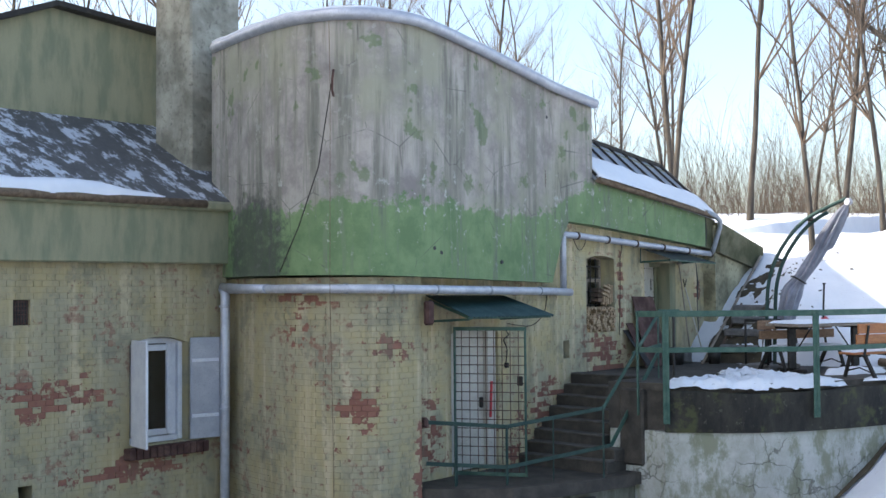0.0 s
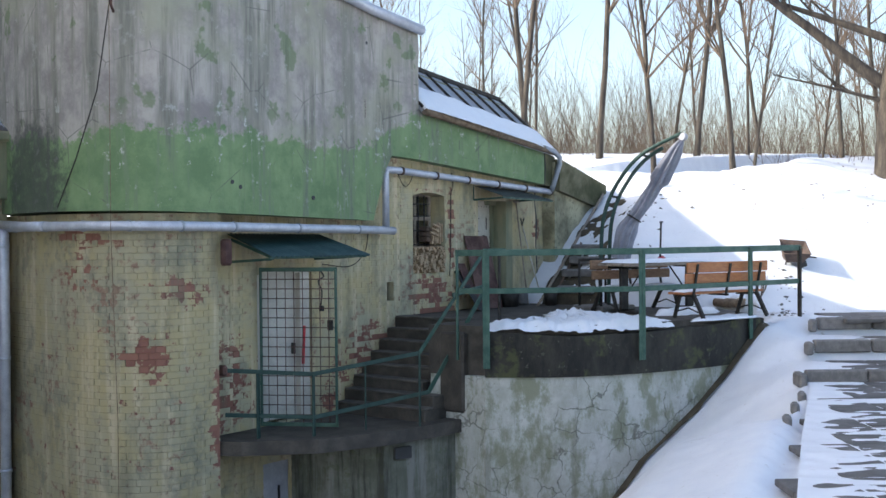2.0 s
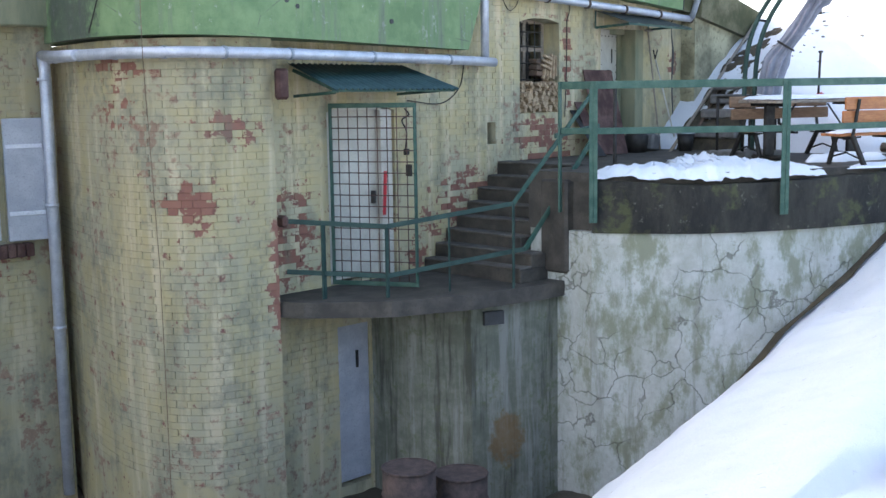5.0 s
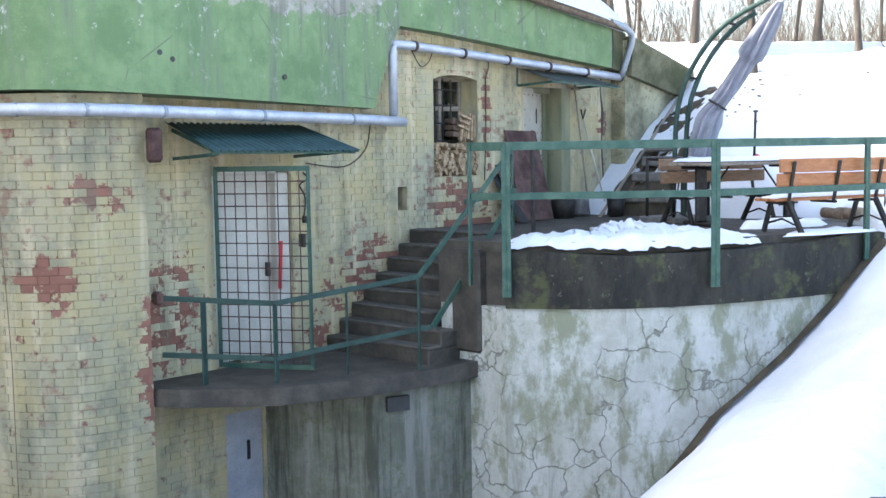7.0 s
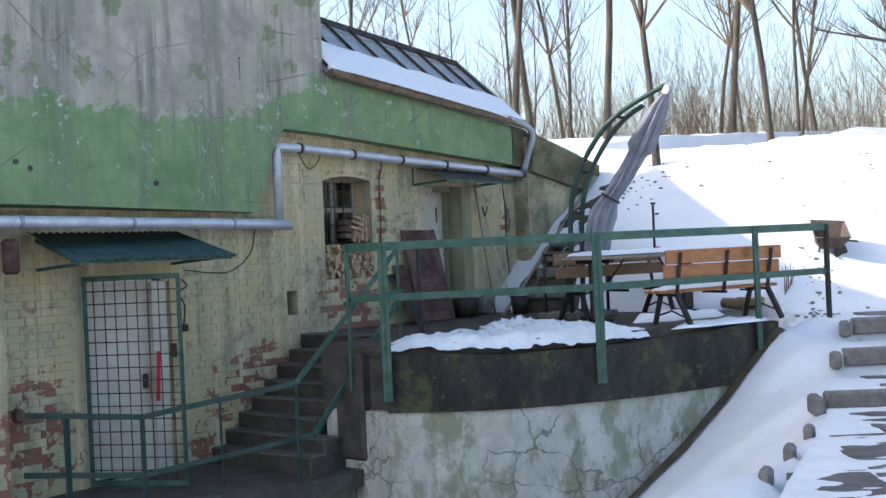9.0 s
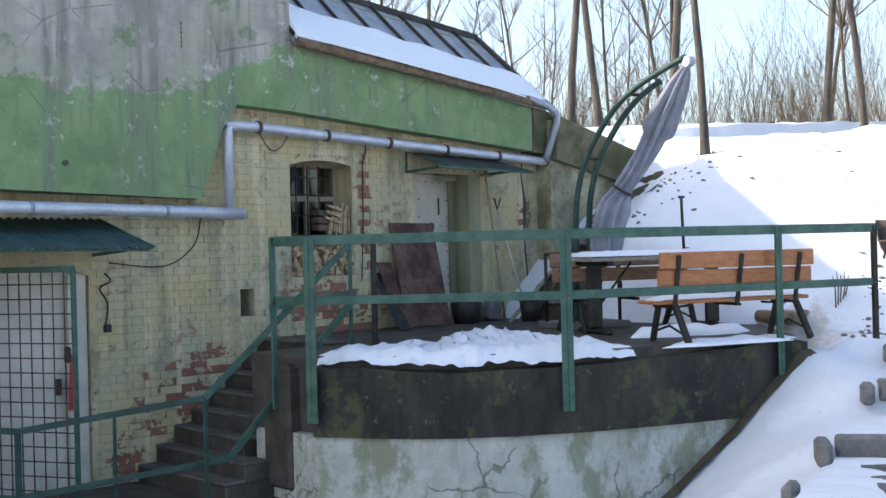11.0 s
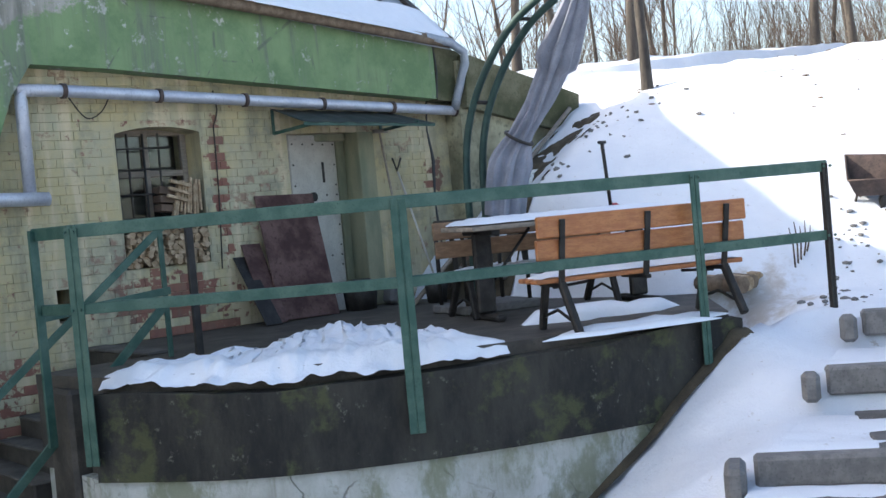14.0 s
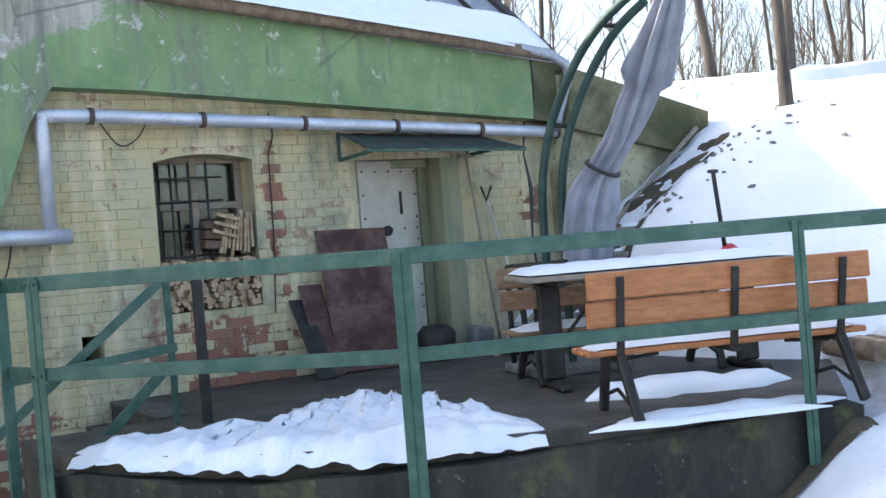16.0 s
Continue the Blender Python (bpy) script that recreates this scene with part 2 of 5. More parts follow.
M_SNOWCLEAN = clean_snow()
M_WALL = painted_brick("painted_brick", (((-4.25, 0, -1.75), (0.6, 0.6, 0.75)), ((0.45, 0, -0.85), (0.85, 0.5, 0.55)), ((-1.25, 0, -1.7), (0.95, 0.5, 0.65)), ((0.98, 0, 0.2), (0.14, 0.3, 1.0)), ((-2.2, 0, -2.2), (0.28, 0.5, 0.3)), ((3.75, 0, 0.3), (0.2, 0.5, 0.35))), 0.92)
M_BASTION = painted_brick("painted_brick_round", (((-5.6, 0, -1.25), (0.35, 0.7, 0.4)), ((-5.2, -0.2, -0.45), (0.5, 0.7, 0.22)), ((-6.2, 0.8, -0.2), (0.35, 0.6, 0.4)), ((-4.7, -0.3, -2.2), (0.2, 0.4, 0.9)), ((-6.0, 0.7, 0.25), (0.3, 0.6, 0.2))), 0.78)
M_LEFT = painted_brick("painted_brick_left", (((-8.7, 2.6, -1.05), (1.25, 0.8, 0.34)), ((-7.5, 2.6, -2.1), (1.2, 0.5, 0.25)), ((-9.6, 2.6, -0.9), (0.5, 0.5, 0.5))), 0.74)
M_MORTAR = speckled("mortar", (0.28, 0.27, 0.19), (0.22, 0.22, 0.16), 3, 0.95)
M_PLASTER = green_plaster()
M_CORNICE = speckled("cornice_plaster", (0.29, 0.28, 0.18), (0.185, 0.20, 0.13), 2.2, 0.92, strength=0.5, grain=(2.2, 2.2, 0.6))
M_WHITE = white_wall()
M_DAMP = damp_plaster()
M_BLACK = black_concrete()
M_CONCRETE = speckled("dark_concrete", (0.040, 0.034, 0.028), (0.085, 0.073, 0.058), 4, 0.7, strength=0.5)
M_TREAD = speckled("worn_tread", (0.07, 0.062, 0.052), (0.125, 0.112, 0.096), 5, 0.8, strength=0.6)
M_MOSS = speckled("mossy_concrete", (0.055, 0.06, 0.025), (0.17, 0.155, 0.095), 2.0, 0.95, strength=0.6)
M_WING = speckled("stained_render", (0.16, 0.15, 0.095), (0.46, 0.425, 0.28), 1.7, 0.95, fine=14, strength=0.7)
M_RAIL = speckled("green_paint", (0.026, 0.080, 0.060), (0.065, 0.125, 0.094), 7, 0.5, 0.2, 80)
M_RAILDARK = speckled("shaded_weathered_green", (0.016, 0.045, 0.038), (0.035, 0.075, 0.062), 7, 0.6, 0.2, 80)
M_AWNING = speckled("awning_paint", (0.013, 0.042, 0.042), (0.028, 0.068, 0.066), 5, 0.6, 0.1, 50)
M_AWNINGSHADE = speckled("shaded_awning_paint", (0.014, 0.022, 0.019), (0.03, 0.04, 0.034), 5, 0.75, 0.0, 50)
M_PIPE = speckled("galvanised_pipe", (0.44, 0.46, 0.52), (0.56, 0.58, 0.63), 6, 0.45, 0.35, 60)
M_ZINC = speckled("zinc_sheet", (0.27, 0.30, 0.34), (0.38, 0.41, 0.45), 5, 0.5, 0.4)
M_CHIMNEY = speckled("chimney_plaster", (0.20, 0.19, 0.15), (0.42, 0.40, 0.33), 1.8, 0.92, fine=12, strength=0.6)
M_DARKIRON = speckled("dark_iron", (0.022, 0.020, 0.018), (0.045, 0.04, 0.036), 9, 0.6, 0.4)
M_RUST = speckled("rusty_sheet", (0.06, 0.026, 0.022), (0.15, 0.085, 0.07), 4.5, 0.8, 0.2, 30, 0.5)
M_WOOD = speckled("varnished_pine", (0.36, 0.125, 0.042), (0.46, 0.185, 0.06), 4, 0.45, fine=18, grain=(0.6, 6, 9))
M_OLDBENCH = speckled("shaded_weathered_boards", (0.20, 0.115, 0.062), (0.29, 0.175, 0.10), 4, 0.65, fine=18, grain=(0.6, 6, 9))
M_GREYWOOD = speckled("weathered_wood", (0.23, 0.19, 0.15), (0.34, 0.28, 0.22), 5, 0.85, grain=(1, 7, 9))
M_DARKWOOD = speckled("dark_wood", (0.08, 0.055, 0.04), (0.14, 0.09, 0.06), 5, 0.8)
M_LOG = speckled("split_logs", (0.28, 0.19, 0.11), (0.50, 0.38, 0.25), 14, 0.85, fine=70)
M_OLDRUST = speckled("old_rust", (0.055, 0.040, 0.036), (0.11, 0.075, 0.062), 9, 0.85)
M_BARK = speckled("log_bark", (0.13, 0.09, 0.06), (0.22, 0.16, 0.11), 12, 0.9)
M_WHITEDOOR = speckled("white_door_paint", (0.46, 0.43, 0.37), (0.58, 0.55, 0.48), 3, 0.6)
M_FRAME = speckled("white_window_paint", (0.60, 0.61, 0.66), (0.70, 0.71, 0.74), 5, 0.5)
M_SHUTTER = speckled("grey_shutter_paint", (0.34, 0.35, 0.39), (0.44, 0.45, 0.48), 3, 0.6)
M_CANVAS = speckled("grey_canvas", (0.20, 0.21, 0.25), (0.27, 0.28, 0.33), 5, 0.85, fine=120)
M_RED = speckled("red_plastic", (0.50, 0.02, 0.03), (0.42, 0.02, 0.03), 5, 0.35)
M_STONE = speckled("granite_kerb", (0.13, 0.125, 0.12), (0.20, 0.19, 0.18), 9, 0.8, strength=0.5)
M_SLAB = speckled("paving_slab", (0.075, 0.07, 0.066), (0.12, 0.113, 0.108), 5, 0.7)


def snowy_slate():
    """Dark slates with thin wind-blown snow."""
    k = Nodes("snowy_slate", 0.7)
    c = k.mix(k.noise(8, 4), (0.05, 0.05, 0.052), (0.12, 0.115, 0.11))
    c = k.mix(k.step(k.noise(2.2, 7, 0.75, k.stretch(1.6, 0.7, 1)), 0.50, 0.58), c, (0.50, 0.53, 0.58))
    return k.done(c, k.noise(30, 4), 0.4)


M_SLATE = snowy_slate()
M_EARTH = speckled("bare_earth", (0.045, 0.036, 0.024), (0.085, 0.068, 0.042), 6, 0.95, strength=0.8)
M_TREE = speckled("tree_bark", (0.036, 0.031, 0.027), (0.088, 0.074, 0.060), 6, 0.95, fine=40, strength=0.6, grain=(1, 1, 0.25))
M_TWIG = speckled("twigs", (0.085, 0.062, 0.048), (0.15, 0.115, 0.085), 3, 0.95)
M_UNLIT = speckled("unlit_dark", (0.05, 0.05, 0.05), (0.07, 0.07, 0.07), 3, 0.9)


def glass():
    k = Nodes("glass", 0.05)
    k.b.inputs["Transmission Weight"].default_value = 1.0
    return k.done((0.75, 0.8, 0.8), k.noise(3, 2), 0.02)


M_GLASS = glass()


# ---- mesh helpers ----
def part(name, bm, material, parent=None, label=""):
    me = bpy.data.meshes.new(name)
    bm.to_mesh(me)
    bm.free()
    me.materials.append(material)
    ob = new(name, me)
    if parent is not None:
        ob.parent = parent
    return tagged(ob, label)


def thing(name, label, category, group="", kind=""):
    return tagged(new(name), label, category, group, kind)


def block(bm, c, size, turn=None, bevel=0.0):
    """A box of the given size at c, turned, with its edges taken off."""
    m = Matrix.Translation(c) @ (turn if turn is not None else Matrix()) @ Matrix.Diagonal((*size, 1))
    made = bmesh.ops.create_cube(bm, size=1, matrix=m)["verts"]
    if bevel:
        edges = list({e for v in made for e in v.link_edges})
        bmesh.ops.bevel(bm, geom=edges, offset=bevel, segments=1, affect="EDGES", profile=0.5)
    return bm


def tube(bm, pts, r, seg=10, cap=True):
    """A round bar through pts; r is one radius or one for each point."""
    pts = [Vector(p) for p in pts]
    rs = r if isinstance(r, (list, tuple)) else [r] * len(pts)
    rings, side = [], None
    for i, p in enumerate(pts):
        d = (pts[min(i + 1, len(pts) - 1)] - pts[max(i - 1, 0)]).normalized()
        if side is None:
            side = d.orthogonal().normalized()
        side = (side - d * side.dot(d)).normalized()
        up = d.cross(side)
        rings.append([bm.verts.new(p + (side * math.cos(a) + up * math.sin(a)) * rs[i]) for a in (2 * math.pi * k / seg for k in range(seg))])
    for a, b in zip(rings, rings[1:]):
        for k in range(seg):
            f = bm.faces.new((a[k], a[(k + 1) % seg], b[(k + 1) % seg], b[k]))
            f.smooth = seg > 5
    if cap:
        bm.faces.new(rings[0][::-1])
        bm.faces.new(rings[-1])
    return bm


def beam(bm, a, b, w, d, bevel=0.004, up=(0, 0, 1)):
    """A flat bar from a to b, w across and d along up."""
    a, b = Vector(a), Vector(b)
    x = (b - a).normalized()
    z = Vector(up)
    z = (z - x * z.dot(x)).normalized()
    y = z.cross(x)
    turn = Matrix((x, y, z)).transposed().to_4x4()
    return block(bm, (a + b) / 2, ((b - a).length, w, d), turn, bevel)


def prism(bm, ring, z0, z1):
    """An upright prism over a ring of (x, y); z0 and z1 may be lists, one for each corner."""
    n = len(ring)
    lo = z0 if isinstance(z0, (list, tuple)) else [z0] * n
    hi = z1 if isinstance(z1, (list, tuple)) else [z1] * n
    a = [bm.verts.new((x, y, z)) for (x, y), z in zip(ring, lo)]
    b = [bm.verts.new((x, y, z)) for (x, y), z in zip(ring, hi)]
    for i in range(n):
        bm.faces.new((a[i], a[(i + 1) % n], b[(i + 1) % n], b[i]))
    bm.faces.new(b)
    bm.faces.new(a[::-1])
    bmesh.ops.recalc_face_normals(bm, faces=bm.faces[:])
    return bm


def slab_y(bm, ring, y0, y1):
    """A plate over a ring of (x, z), between y0 and y1."""
    a = [bm.verts.new((x, y0, z)) for x, z in ring]
    b = [bm.verts.new((x, y1, z)) for x, z in ring]
    n = len(ring)
    for i in range(n):
        bm.faces.new((a[i], a[(i + 1) % n], b[(i + 1) % n], b[i]))
    bm.faces.new(b)
    bm.faces.new(a[::-1])
    bmesh.ops.recalc_face_normals(bm, faces=bm.faces[:])
    return bm


def spline(pts, steps=6):
    """A smooth line through pts."""
    pts = [Vector(p) for p in pts]
    out = []
    for i in range(len(pts) - 1):
        p0, p1, p2, p3 = pts[max(i - 1, 0)], pts[i], pts[i + 1], pts[min(i + 2, len(pts) - 1)]
        for k in range(steps):
            u = k / steps
            out.append(0.5 * ((2 * p1) + (p2 - p0) * u + (2 * p0 - 5 * p1 + 4 * p2 - p3) * u * u + (3 * p1 - p0 - 3 * p2 + p3) * u ** 3))
    return out + [pts[-1]]


def inset(line, d):
    """The line of (x, y) moved by d to its left."""
    out = []
    for i, p in enumerate(line):
        t = line[min(i + 1, len(line) - 1)] - line[max(i - 1, 0)]
        t = Vector((t.x, t.y)).normalized()
        out.append(Vector((p.x - t.y * d, p.y + t.x * d)))
    return out


def lump(x, y, f, seed=0.0):
    return noise.noise(Vector((x * f, y * f, seed)))


def ease(a, b, v):
    u = min(max((v - a) / (b - a), 0), 1)
    return u * u * (3 - 2 * u)


# ---- ground ----
FLOOR = -1.085
BANK_S = (-1.8, -1.3, -0.44, 0.5, 1.4, 3.0, 6.4, 15, 40, 200)
BANK_Z = (-1.25, -0.80, -0.10, 0.6, 1.12, 1.45, 2.0, 2.7, 4.0, 6.0)
STEP_P = (0.52, 1.80, 2.72)
STEP_S = (0.0, 0.55, 0.92)
STEP_Z = (-1.86, -1.72, -1.43, -1.17)


def kerb_y(x):
    return float(np.interp(x, (-40, -12, -7, -3.9, -2.6, 0.2, 0.7, 2.1, 3.05, 4.5, 6.0), (-13.5, -9.5, -8.2, -7.35, -7.0, -6.3, -6.12, -5.75, -5.5, -5.0, -4.4)))


def far_rise(x):
    """The path climbs gently away from the steps."""
    return 0.055 * min(9.0, max(0.0, -8.0 - x))


def path_z(x, y):
    p = (x - 0.3) * 0.8 + (y + 6.4) * 0.6
    z = STEP_Z[0]
    for at, level in zip(STEP_P, STEP_Z[1:]):
        z += (level - z) * ease(at - 0.02, at + 0.25, p)
    return z + far_rise(x)


def ground_z(x, y):
    q = (y - kerb_y(x)) * 0.93
    base = path_z(x, y)
    if q > 0:
        drop = np.interp(q, (0, 0.25, 1.2, 2.2, 3.4, 5), (-0.06, 0.0, 0.42, 1.40, 2.8, 3.4))
        pit = base - float(drop) * (1 - ease(2.8, 4.2, x))
        edge = float(np.interp(x, (-1.56, -0.92, 0.0, 1.05, 2.1, 2.8), (-2.38, -3.32, -3.99, -4.45, -4.77, -4.99)))
        foot = float(np.interp(x, (-2.0, -1.3, -0.7, 0.0, 0.85, 1.6, 2.1, 2.4, 3.0), (-5.4, -5.0, -4.1, -3.1, -2.5, -1.95, -1.50, -1.22, -1.18)))
        v = max(0.0, (y - kerb_y(x)) / max(0.3, edge - kerb_y(x)))
        bank_z = base + (foot - base) * min(v, 1.0) ** float(np.interp(x, (-1.5, 0.0, 1.5), (0.55, 0.8, 1.25))) - 0.6 * ease(1.05, 1.5, v)
        base = pit + (bank_z - pit) * ease(-2.4, -1.2, x) * (1 - ease(2.9, 3.8, x))
    p, r = (x - 0.3) * 0.8 + (y + 6.4) * 0.6, (x - 0.3) * 0.6 - (y + 6.4) * 0.8
    if p < 4.4 and -4.6 < q < -0.1 and x > -20:
        base -= 0.09
    s = 0.7 * (x - 3.6) + 0.71 * (y + 1.2)
    z = base
    if s > -1.8 and (x > 3.1 or y > 0.8):
        bank = float(np.interp(s, BANK_S, BANK_Z))
        if y < 0.8:
            bank = -1.3 + (bank + 1.3) * ease(3.1, 4.0, x)
            along = float(np.interp(x, (3.0, 3.5, 4.68, 5.8, 7.0), (-1.25, -0.75, 0.22, 0.98, 1.5)))
            bank = max(-1.3, bank - 0.20 * max(0, -1.8 - y) * ease(6.5, 12, x))
            bank += (min(bank, along) - bank) * ease(-1.9, -0.7, y)
        elif x < 4.2:
            bank = min(bank, -1.4 if x < 3.9 else 0.5)
        z = max(base, bank)
    if abs(x) < 30 and abs(y) < 30:
        z += 0.05 * lump(x, y, 0.8) + (0.035 * lump(x, y, 2.7, 3) + 0.02 * lump(x, y, 7.0, 5) if q > 0.05 or x > 4.3 else 0)
    return z


def sheet_lines(near_a, near_b, step):
    out = list(np.arange(near_a, near_b, step))
    d, a, b = step, near_a, near_b
    while b < 900:
        d *= 1.35
        a, b = a - d, b + d
        out = [a] + out + [b]
    return out


gx, gy = sheet_lines(-5, 14, 0.12), sheet_lines(-9, 5, 0.12)
verts = [(x, y, ground_z(x, y)) for y in gy for x in gx]
w = len(gx)
faces = [(j * w + i, j * w + i + 1, (j + 1) * w + i + 1, (j + 1) * w + i) for j in range(len(gy) - 1) for i in range(w - 1)]
me = bpy.data.meshes.new("ground")
me.from_pydata(verts, [], faces)
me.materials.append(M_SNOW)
for f in me.polygons:
    f.use_smooth = True
tagged(new("ground", me), "snow-covered bank and ground with footprints", "ground", kind="structure")


# ---- walls ----
def wall_boxes(bm, x0, x1, z0, z1, y0, y1, holes):
    """A wall between y0 and y1 with rectangular holes (x0, x1, z0, z1) through it."""
    xs = sorted({x0, x1, *[v for h in holes for v in h[:2]]})
    zs = sorted({z0, z1, *[v for h in holes for v in h[2:]]})
    for a, b in zip(xs, xs[1:]):
        for c, d in zip(zs, zs[1:]):
            mx, mz = (a + b) / 2, (c + d) / 2
            if not any(h[0] < mx < h[1] and h[2] < mz < h[3] for h in holes):
                block(bm, (mx, (y0 + y1) / 2, mz), (b - a, y1 - y0, d - c))
    return bm


WIN = (-0.08, 0.80, -0.42, 0.91)
SLIT = (-0.77, -0.60, -0.83, -0.53)
DOOR2 = (1.80, 2.92, FLOOR - 0.1, 0.82)
DOOR1 = (-3.62, -2.51, -2.42, -0.22)
LOWDOOR = (-3.54, -3.02, -5.0, -2.95)
wall = tagged(part("wall_main", wall_boxes(bmesh.new(), -4.75, 4.0, -5.2, 1.9, 0.004, 0.55, [WIN, SLIT, DOOR2, DOOR1, LOWDOOR]), M_WALL), "flaking yellow-green limewashed brick wall of the fort", "wall", kind="structure")
# curved heads: small wedges hang from the top corners of the holes
def head_fill(x0, x1, z, drop, mat, parent, y0=0.0, y1=0.5):
    bm = bmesh.new()
    n = 12
    for k in range(n):
        a, b = k / n, (k + 1) / n
        za, zb = (z - drop * (2 * u - 1) ** 2 for u in (a, b))
        slab_y(bm, [(x0 + (x1 - x0) * a, za), (x0 + (x1 - x0) * b, zb), (x0 + (x1 - x0) * b, z + 0.005), (x0 + (x1 - x0) * a, z + 0.005)], y0, y1)
    return part("arch_fill", bm, mat, parent)


head_fill(WIN[0], WIN[1], WIN[3], 0.06, M_WALL, wall)
head_fill(DOOR1[0], DOOR1[1], DOOR1[3], 0.10, M_WALL, wall)

# plan of the round front, from the inner corner to the straight stretch
FRONT = spline([(-5.72, 3.0), (-5.98, 1.9), (-6.12, 0.9), (-5.98, 0.1), (-5.5, -0.42), (-4.6, -0.56), (-3.0, -0.40), (-1.4, -0.22)], 6)
LOWER = inset(spline([(-5.72, 3.0), (-5.98, 1.9), (-6.12, 0.9), (-5.98, 0.1), (-5.5, -0.42), (-4.72, -0.55)], 6), 0.16)
bm = bmesh.new()
ring = [(p.x, p.y) for p in LOWER] + [(-4.72, 0.6), (-5.2, 3.0)]
prism(bm, ring, -5.2, 0.52)
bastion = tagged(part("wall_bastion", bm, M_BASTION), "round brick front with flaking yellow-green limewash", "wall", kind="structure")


def front_top(x):
    return float(np.interp(x, (-6.6, -5.0, -3.0, -0.2), (4.05, 4.02, 3.80, 3.46)))


bm = bmesh.new()
ring = [(p.x, p.y) for p in FRONT] + [(-0.19, -0.22), (-0.19, 2.6), (-5.0, 3.1)]
lo = [float(np.interp(p[0], (-6.4, -1.4), (0.56, 0.44))) for p in ring]
# straight right stretch below the notch is built as the band; the upper body starts at z 2.2 there
prism(bm, [p for p in ring if p[0] <= -1.39 or p[1] > 2], [l for l, p in zip(lo, ring) if p[0] <= -1.39 or p[1] > 2], [front_top(p[0]) if p[0] <= -1.39 or p[1] > 2 else 0 for p in ring if p[0] <= -1.39 or p[1] > 2])
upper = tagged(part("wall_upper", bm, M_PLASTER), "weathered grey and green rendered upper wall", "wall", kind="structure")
bm = bmesh.new()
slab_y(bm, [(-1.405, 0.44), (-1.36, 0.44), (-1.08, 1.17), (-0.89, 1.45), (-0.19, 1.42), (-0.19, 3.46), (-1.405, 3.61)], -0.22, 2.6)
slab_y(bm, [(-0.192, 1.42), (3.70, 1.13), (3.70, 1.74), (-0.192, 2.22)], -0.22, 0.5)
part("band", bm, M_PLASTER, upper)
part("band_end", slab_y(bmesh.new(), [(3.715, 1.12), (4.06, 1.09), (4.10, 1.66), (3.715, 1.74)], -0.215, 0.5), M_MOSS, upper)

# wing wall that ends in the snow bank
bm = bmesh.new()
slab_y(bm, [(4.0, -1.5), (5.2, -1.5), (5.85, 0.6), (5.82, 1.12), (4.04, 1.56), (4.0, 1.56)], -0.26, 0.4)
tagged(part("wall_wing", bm, M_WING), "mossy concrete wing wall running into the snow bank", "wall", kind="structure")
bm = bmesh.new()
slab_y(bm, [(4.02, 1.02), (5.84, 0.66), (5.90, 1.16), (4.06, 1.62)], -0.36, 0.4)
tagged(part("wing_cap", bm, M_MOSS), "thick mossy coping of the wing wall", "wall", kind="structure")

# earth-covered body of the fort behind the front walls, dark for the unlit openings
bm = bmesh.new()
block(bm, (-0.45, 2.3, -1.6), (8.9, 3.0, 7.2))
tagged(part("wall_back", bm, M_UNLIT), "body behind the front wall, coloured dark as unlit interior", "wall", kind="structure")
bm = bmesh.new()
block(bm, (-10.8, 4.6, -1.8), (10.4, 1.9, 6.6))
tagged(part("wall_back_left", bm, M_UNLIT), "body behind the side wall, coloured dark as unlit interior", "wall", kind="structure")

# ---- left building ----
LWIN = (-7.42, -6.45, -1.80, -0.30)
LVENT = (-9.14, -8.90, -0.08, 0.25)
LVENT2 = (-9.06, -8.86, -2.45, -2.14)
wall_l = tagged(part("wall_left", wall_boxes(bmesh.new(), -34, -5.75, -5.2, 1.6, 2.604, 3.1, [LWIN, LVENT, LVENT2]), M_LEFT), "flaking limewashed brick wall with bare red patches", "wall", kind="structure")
head_fill(LWIN[0], LWIN[1], LWIN[3], 0.10, M_LEFT, wall_l, 2.6, 3.05)
bm = bmesh.new()
block(bm, (-19.9, 2.62, 1.16), (28.2, 0.42, 0.84), None, 0.02)
block(bm, (-19.9, 2.58, 1.58), (28.2, 0.56, 0.14), None, 0.03)
tagged(part("cornice", bm, M_CORNICE), "stained yellow plaster cornice", "cornice", kind="structure")
# roof of the left building, sloping up to a gable wall
bm = bmesh.new()
for x0, x1, z0, z1 in ((-34, -5.4, 1.66, 3.1),):
    v = [bm.verts.new(p) for p in ((x0, 2.35, z0), (x1, 2.35, z0), (x1, 5.0, z1), (x0, 5.0, z1), (x0, 2.35, z0 - 0.1), (x1, 2.35, z0 - 0.1), (x1, 5.0, z1 - 0.1), (x0, 5.0, z1 - 0.1))]
    for f in ((0, 1, 2, 3), (7, 6, 5, 4), (0, 4, 5, 1), (2, 6, 7, 3), (0, 3, 7, 4), (1, 5, 6, 2)):
        bm.faces.new([v[i] for i in f])
roof_l = tagged(part("roof_left", bm, M_SLATE), "dark slate roof with patches of snow", "roof", kind="structure")
bm = bmesh.new()
slab_y(bm, [(-8.3, 2.6), (-4.6, 2.2), (-4.6, 4.45), (-5.14, 4.62), (-7.26, 4.76), (-8.6, 4.2)], 5.0, 7.5)
gable = tagged(part("wall_gable", bm, M_CORNICE), "weathered plaster gable with a snowy coping", "wall", kind="structure")
bm = bmesh.new()
beam(bm, (-8.7, 4.95, 4.22), (-7.26, 4.95, 4.80), 0.3, 0.09)
beam(bm, (-7.26, 4.95, 4.80), (-4.9, 4.95, 4.62), 0.3, 0.09)
part("coping", bm, M_DARKIRON, gable)
bm = bmesh.new()
